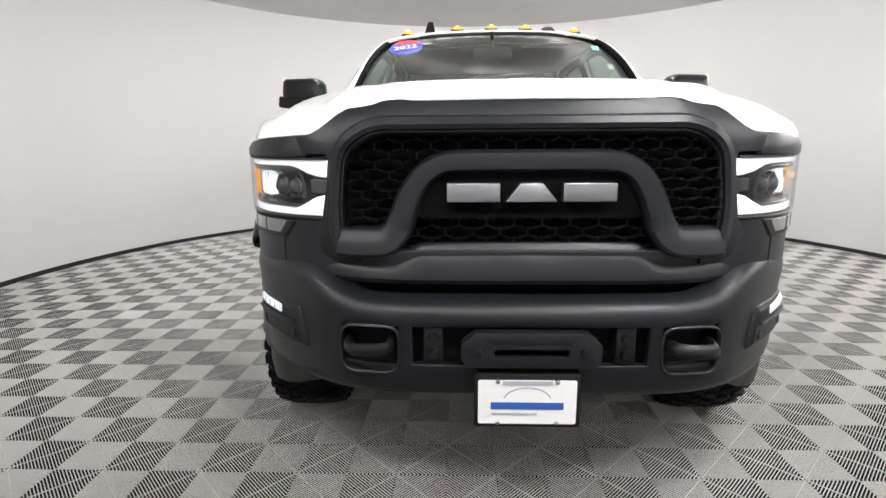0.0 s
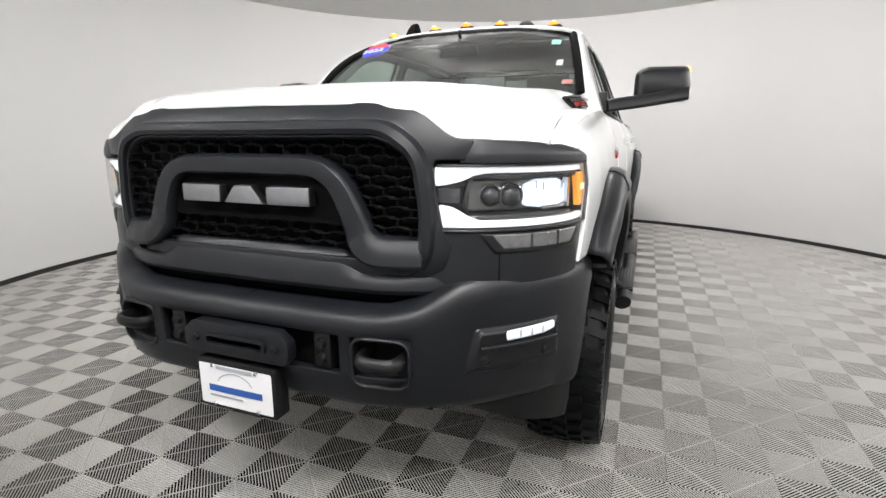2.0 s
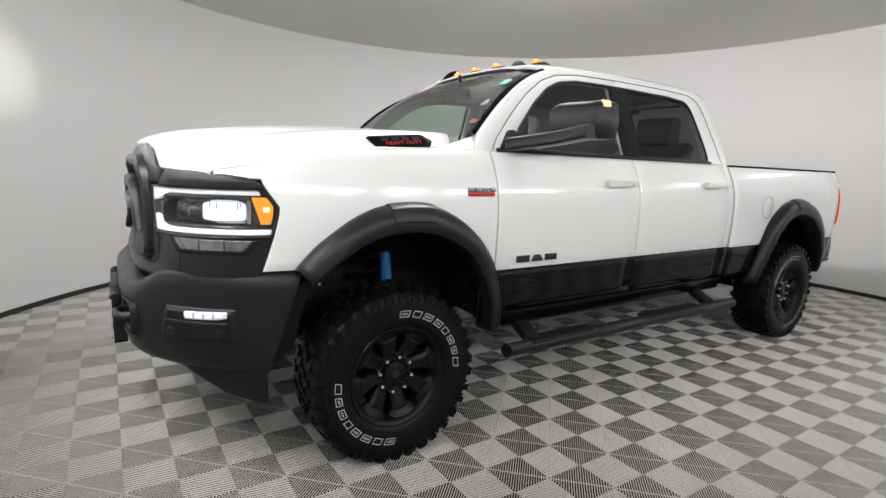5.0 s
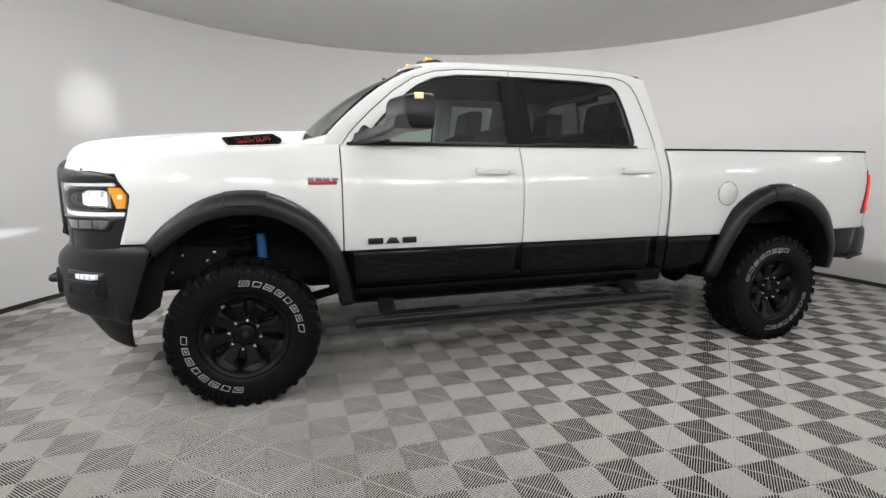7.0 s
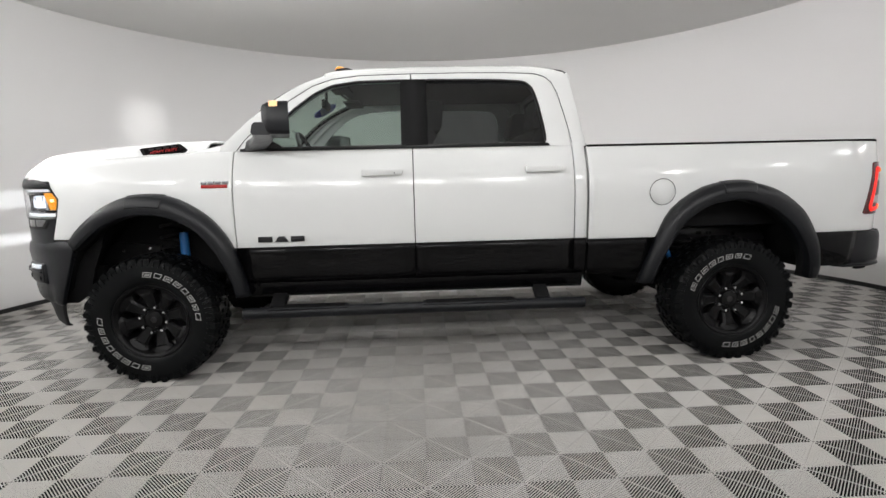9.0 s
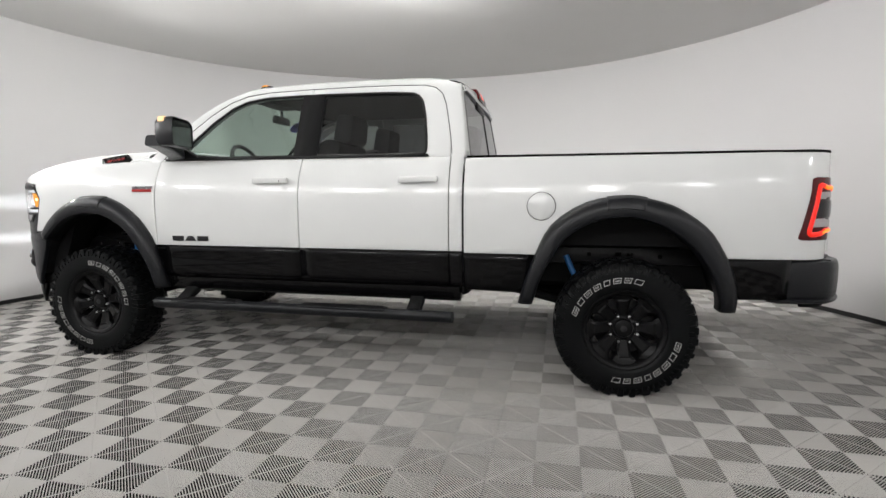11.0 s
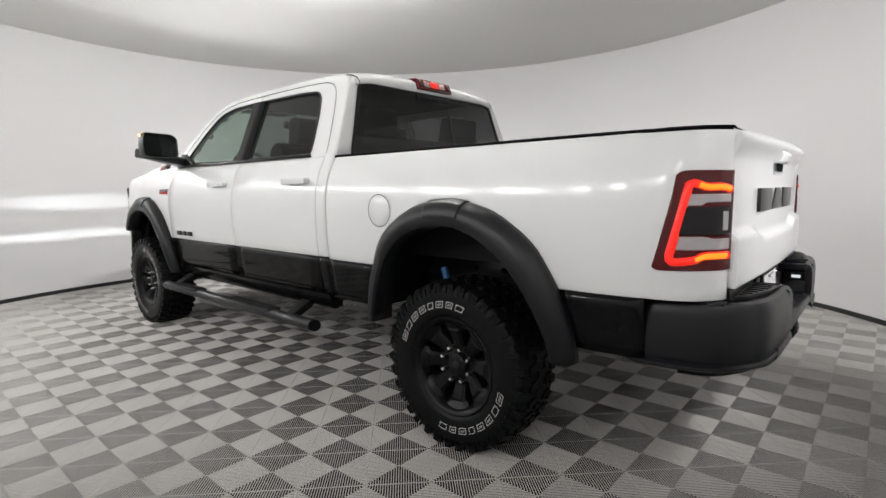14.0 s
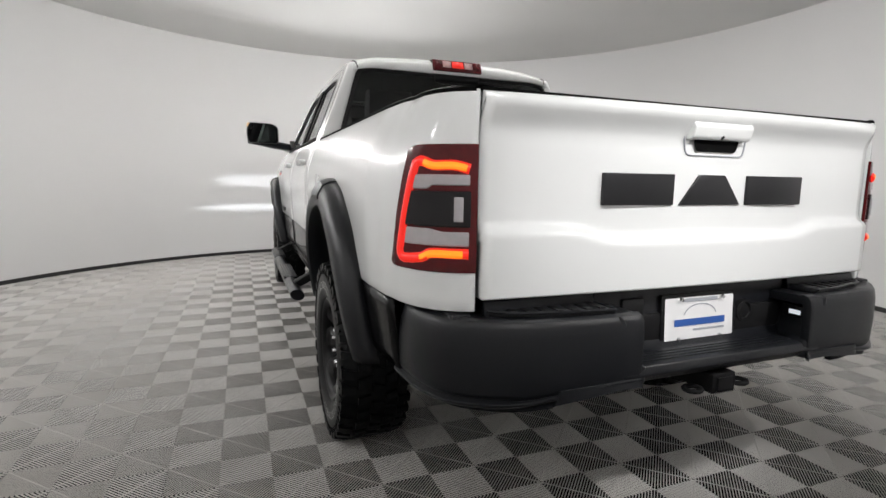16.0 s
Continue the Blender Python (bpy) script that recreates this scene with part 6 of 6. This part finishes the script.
# mirrors
for s in (1, -1):
    def mk(nm, bm, m, parent, lab=""):
        return finish(nm, bm, m, parent, lab, 40, mirror=s < 0)
    arm = mk("door_mirror", sweep(curve([(0.68, 0.925, 1.482), (0.735, 1.00, 1.496), (0.79, 1.12, 1.512), (0.83, 1.22, 1.530), (0.85, 1.335, 1.548)], 16), rounded([(-0.06, -0.032), (0.055, -0.034), (0.05, 0.036), (-0.045, 0.036)], 0.022), (0, 0, 1)), PLASTIC, truck, "black tow mirror on a thick arm")
    mk("mirror_foot", prism(rounded([(0.615, 1.452), (0.86, 1.452), (0.86, 1.475), (0.70, 1.565)], 0.012), "y", 0.90, 0.945, 0.006), TRIM, arm)
    head = rounded([(1.065, 1.515), (1.345, 1.515), (1.358, 1.60), (1.345, 1.70), (1.12, 1.70), (1.07, 1.67)], 0.030)
    rows = []
    for x, k in ((0.795, 0.70), (0.805, 0.84), (0.83, 0.94), (0.87, 0.99), (0.93, 1.0), (0.945, 0.98)):
        cy, cz = 1.215, 1.598
        rows.append([(x + 0.26 * (cy + (y - cy) * k - 1.10), cy + (y - cy) * k, cz + (z - cz) * k) for y, z in head])
    bm = sheet(rows, close_u=True)
    bm.verts.ensure_lookup_table()
    bm.faces.new([bm.verts[i] for i in range(len(head))])
    bmesh.ops.recalc_face_normals(bm, faces=bm.faces)
    mk("mirror_housing", bm, PLASTIC, arm)
    mk("mirror_glass", flat([[(1.215 + (y - 1.215) * 0.93, 1.598 + (z - 1.598) * 0.93) for y, z in head]], lambda u, v: (0.938 + 0.26 * (u - 1.10), u, v), (1, 0, 0)), MIRROR, arm, "mirror glass")
    mk("mirror_lamp", prism(rounded([(1.322, 1.668), (1.354, 1.664), (1.346, 1.698), (1.322, 1.701)], 0.012), "x", 0.905, 0.950, 0.008), MLAMP, arm, "lit warm mirror lamp")

# ---- cab interior ----
part("dashboard", prism([(0.52, 1.10), (0.50, 1.42), (0.60, 1.455), (0.74, 1.44), (0.80, 1.36), (0.79, 1.22), (0.72, 1.05)], "y", -0.86, 0.86, 0.02, 3), DASH, truck, "dark dashboard")
wheel_c = Vector((0.93, -0.42, 1.425))
rot = Matrix.Rotation(radians(-24), 3, "Y")
sw = part("steering_wheel", tube([wheel_c + rot @ Vector((0.0, 0.185 * math.cos(q), 0.185 * math.sin(q))) for q in np.linspace(0, 2 * math.pi, 33)[:-1]], 0.016, 8, closed=True), DASH, truck, "dark steering wheel")
part("wheel_hub", lathe([(0, -0.03), (0.06, -0.02), (0.075, 0.02), (0.0, 0.03)], 18, wheel_c, "x"), DASH, sw)
for q in (0.1, math.pi - 0.1, -math.pi / 2):
    part("wheel_spoke", tube([wheel_c, wheel_c + rot @ Vector((0, 0.18 * math.cos(q), 0.18 * math.sin(q)))], 0.014, 6), DASH, sw)
part("steering_column", tube([wheel_c, wheel_c + Vector((-0.22, 0, -0.10))], 0.04, 10), DASH, sw)


def seat(name, x, y0, y1, depth=0.52):
    s = part(name, prism(rounded([(x, 0.92), (x + depth, 0.90), (x + depth, 1.03), (x + 0.02, 1.06)], 0.05), "y", y0, y1, 0.03, 3), LEATHER, truck, "dark fabric seat")
    part("seat_base", box(x + 0.05, x + depth, y0 + 0.05, y1 - 0.05, 0.70, 0.93), DASH, s)
    part("backrest", prism(rounded([(x + depth - 0.06, 0.98), (x + depth + 0.08, 0.96), (x + depth + 0.27, 1.57), (x + depth + 0.19, 1.61), (x + depth + 0.09, 1.57)], 0.05), "y", y0, y1, 0.04, 3), LEATHER, s)
    return s


def headrest(parent, x, y):
    h = part("headrest", prism(rounded([(x - 0.02, 1.585), (x + 0.13, 1.585), (x + 0.15, 1.79), (x + 0.02, 1.80)], 0.04), "y", y - 0.15, y + 0.15, 0.03, 3), LEATHER, parent)
    for d in (-0.05, 0.05):
        part("headrest_post", tube([(x + 0.05, y + d, 1.52), (x + 0.06, y + d, 1.62)], 0.007, 6), STEEL, h)


for y in (-0.42, 0.42):
    headrest(seat("front_seat", 1.06, y - 0.26, y + 0.26), 1.76, y)
bench = seat("rear_bench", 1.98, -0.72, 0.72, 0.46)
for y in (-0.45, 0.45):
    headrest(bench, 2.55, y)
part("centre_console", box(1.0, 1.75, -0.13, 0.13, 0.75, 1.10, 0.03), DASH, truck)
part("inside_mirror", prism(rounded([(-0.13, 1.82), (0.13, 1.82), (0.12, 1.885), (-0.12, 1.885)], 0.02), "x", 0.98, 1.01, 0.006), TRIM, truck, "black inside mirror")
part("mirror_stalk", tube([(1.0, 0, 1.87), (1.0, 0, 1.985)], 0.012, 6), TRIM, truck)
part("headliner", box(1.15, 2.70, -0.70, 0.70, 1.935, 1.945), LEATHER, truck)
for s in (1, -1):
    part("sun_visor", box(1.10, 1.24, s * 0.40 - 0.2, s * 0.40 + 0.2, 1.90, 1.915, 0.005), LEATHER, truck)
pair("door_card", prism([(0.60, 0.70), (2.60, 0.70), (2.60, 1.44), (0.60, 1.44)], "y", 0.89, 0.90), DASH, truck)


# windscreen stickers
def on_glass(y, z, d=0.006):
    t = (z - 1.49) / 0.51
    yy = abs(y)
    b = np.array([lerp(yy, (0, 0.35, 0.62, 0.80), (0.33, 0.36, 0.43, 0.50)), 0])
    top = lerp(yy, (0, 0.30, 0.52, 0.675), (1.065, 1.075, 1.11, 1.16))
    x = b[0] + (top - b[0]) * t - 0.035 * math.sin(math.pi * min(1, max(0, t)))
    return (x - d * 1.6, y, z + d)


def sticker(name, outline, mat, parent, d, label=""):
    return part(name, flat([outline], lambda u, v: on_glass(u, v, d), (-1, 0, 1)), mat, parent, label)


oval = [(0.545 + 0.105 * math.cos(q), 1.868 + 0.058 * math.sin(q)) for q in np.linspace(0, 2 * math.pi, 33)[:-1]]
yr = sticker("year_sticker", oval, STICKB, truck, 0.010, "oval red and blue year sticker")
sticker("sticker_top", [p for p in [(0.545 + 0.10 * math.cos(q), 1.868 + 0.053 * math.sin(q)) for q in np.linspace(0.45, math.pi - 0.45, 17)]], STICKR, yr, 0.0125)
lettering("year_number", "2022", 0.074, (on_glass(0.545, 1.854, 0.018), on_glass(0.50, 1.862, 0.016), on_glass(0.545, 1.89, 0.016)), STICKW, yr)
for y0, z0, w, h, m, lb in ((-0.655, 1.832, 0.05, 0.034, STICKG, "small green sticker"), (-0.70, 1.695, 0.035, 0.035, STICKW, "small white sticker"), (-0.772, 1.586, 0.052, 0.024, STICKD, "small red sticker")):
    sticker("glass_sticker", [(y0, z0), (y0 + w, z0), (y0 + w, z0 + h), (y0, z0 + h)], m, truck, 0.010, lb)

# ---- floor tiles: 0.4 m squares of four ribbed quarters ----
Q, NR = 0.2, 13
TX, TY = 0.111, 0.063


def rib_lines(ox, oy, way):
    """Ribs of one quarter, slanting up (way 1) or down (way -1), each cut in two at the quarter's cross bar: end points and half width."""
    out = []
    pitch = Q / NR
    for k in range(-NR + 1, NR):
        d = k * pitch
        a, b = ((d, 0.0), (Q, Q - d)) if d >= 0 else ((0.0, -d), (Q + d, Q))
        mid = ((a[0] + b[0]) / 2, (a[1] + b[1]) / 2)
        g = 0.0011
        for p, q in ((a, (mid[0] - g, mid[1] - g)), ((mid[0] + g, mid[1] + g), b)):
            if q[0] - p[0] > 0.003:
                out.append((p, q))
    if way < 0:
        out = [((Q - p[0], p[1]), (Q - q[0], q[1])) for p, q in out]
    return [((ox + p[0], oy + p[1]), (ox + q[0], oy + q[1])) for p, q in out]


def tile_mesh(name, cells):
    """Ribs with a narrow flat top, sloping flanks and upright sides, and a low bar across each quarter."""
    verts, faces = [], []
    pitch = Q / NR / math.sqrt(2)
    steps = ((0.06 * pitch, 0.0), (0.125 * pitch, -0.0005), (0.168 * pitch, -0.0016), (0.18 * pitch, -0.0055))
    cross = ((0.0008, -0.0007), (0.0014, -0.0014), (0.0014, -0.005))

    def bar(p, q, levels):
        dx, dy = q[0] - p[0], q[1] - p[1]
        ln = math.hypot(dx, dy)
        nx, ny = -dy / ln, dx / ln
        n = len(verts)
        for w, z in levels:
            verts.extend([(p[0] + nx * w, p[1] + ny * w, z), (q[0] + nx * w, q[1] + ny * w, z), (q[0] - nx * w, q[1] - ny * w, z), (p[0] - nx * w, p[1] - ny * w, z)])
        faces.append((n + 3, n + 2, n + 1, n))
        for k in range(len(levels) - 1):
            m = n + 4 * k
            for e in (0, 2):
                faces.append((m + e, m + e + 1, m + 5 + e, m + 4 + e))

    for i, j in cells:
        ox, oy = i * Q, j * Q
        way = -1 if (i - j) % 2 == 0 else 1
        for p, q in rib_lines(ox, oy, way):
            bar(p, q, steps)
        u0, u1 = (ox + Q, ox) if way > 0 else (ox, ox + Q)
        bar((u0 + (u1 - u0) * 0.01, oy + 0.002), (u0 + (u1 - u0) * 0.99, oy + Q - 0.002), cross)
    me = bpy.data.meshes.new(name)
    me.from_pydata(verts, [], faces)
    me.materials.append(TILEM)
    me.polygons.foreach_set("use_smooth", [True] * len(me.polygons))
    me.set_sharp_from_angle(angle=radians(50))
    return me


one = tile_mesh("floor_tile", [(0, 0), (1, 0), (0, 1), (1, 1)])
spots = []
for i in range(-14, 14):
    for j in range(-14, 14):
        x, y = TX + 0.4 * i + 1.6, TY + 0.4 * j
        far = max(math.hypot(x + a - CX, y + b - CY) for a in (0, 0.4) for b in (0, 0.4))
        near = min(math.hypot(x + a - CX, y + b - CY) for a in (0, 0.4) for b in (0, 0.4))
        if near < RAD - 0.01:
            spots.append((0 if y < -0.6 and far < RAD - 0.02 else 1, round(math.hypot(x - CX, y + 2.5), 3), i, j))
spots.sort()
rest = []
for n, (_, _, i, j) in enumerate(spots):
    if n < 300:
        ob = new("floor_tile", one)
        ob.location = (TX + 0.4 * i + 1.6, TY + 0.4 * j, 0)
        ob.parent = floor
    else:
        rest += [(2 * i + a + 8, 2 * j + b) for a in (0, 1) for b in (0, 1)]
me = tile_mesh("tile_field", rest)
ob = new("tile_field", me)
ob.location = (TX, TY, 0)
ob.parent = floor
tagged(ob, kind="stuff")
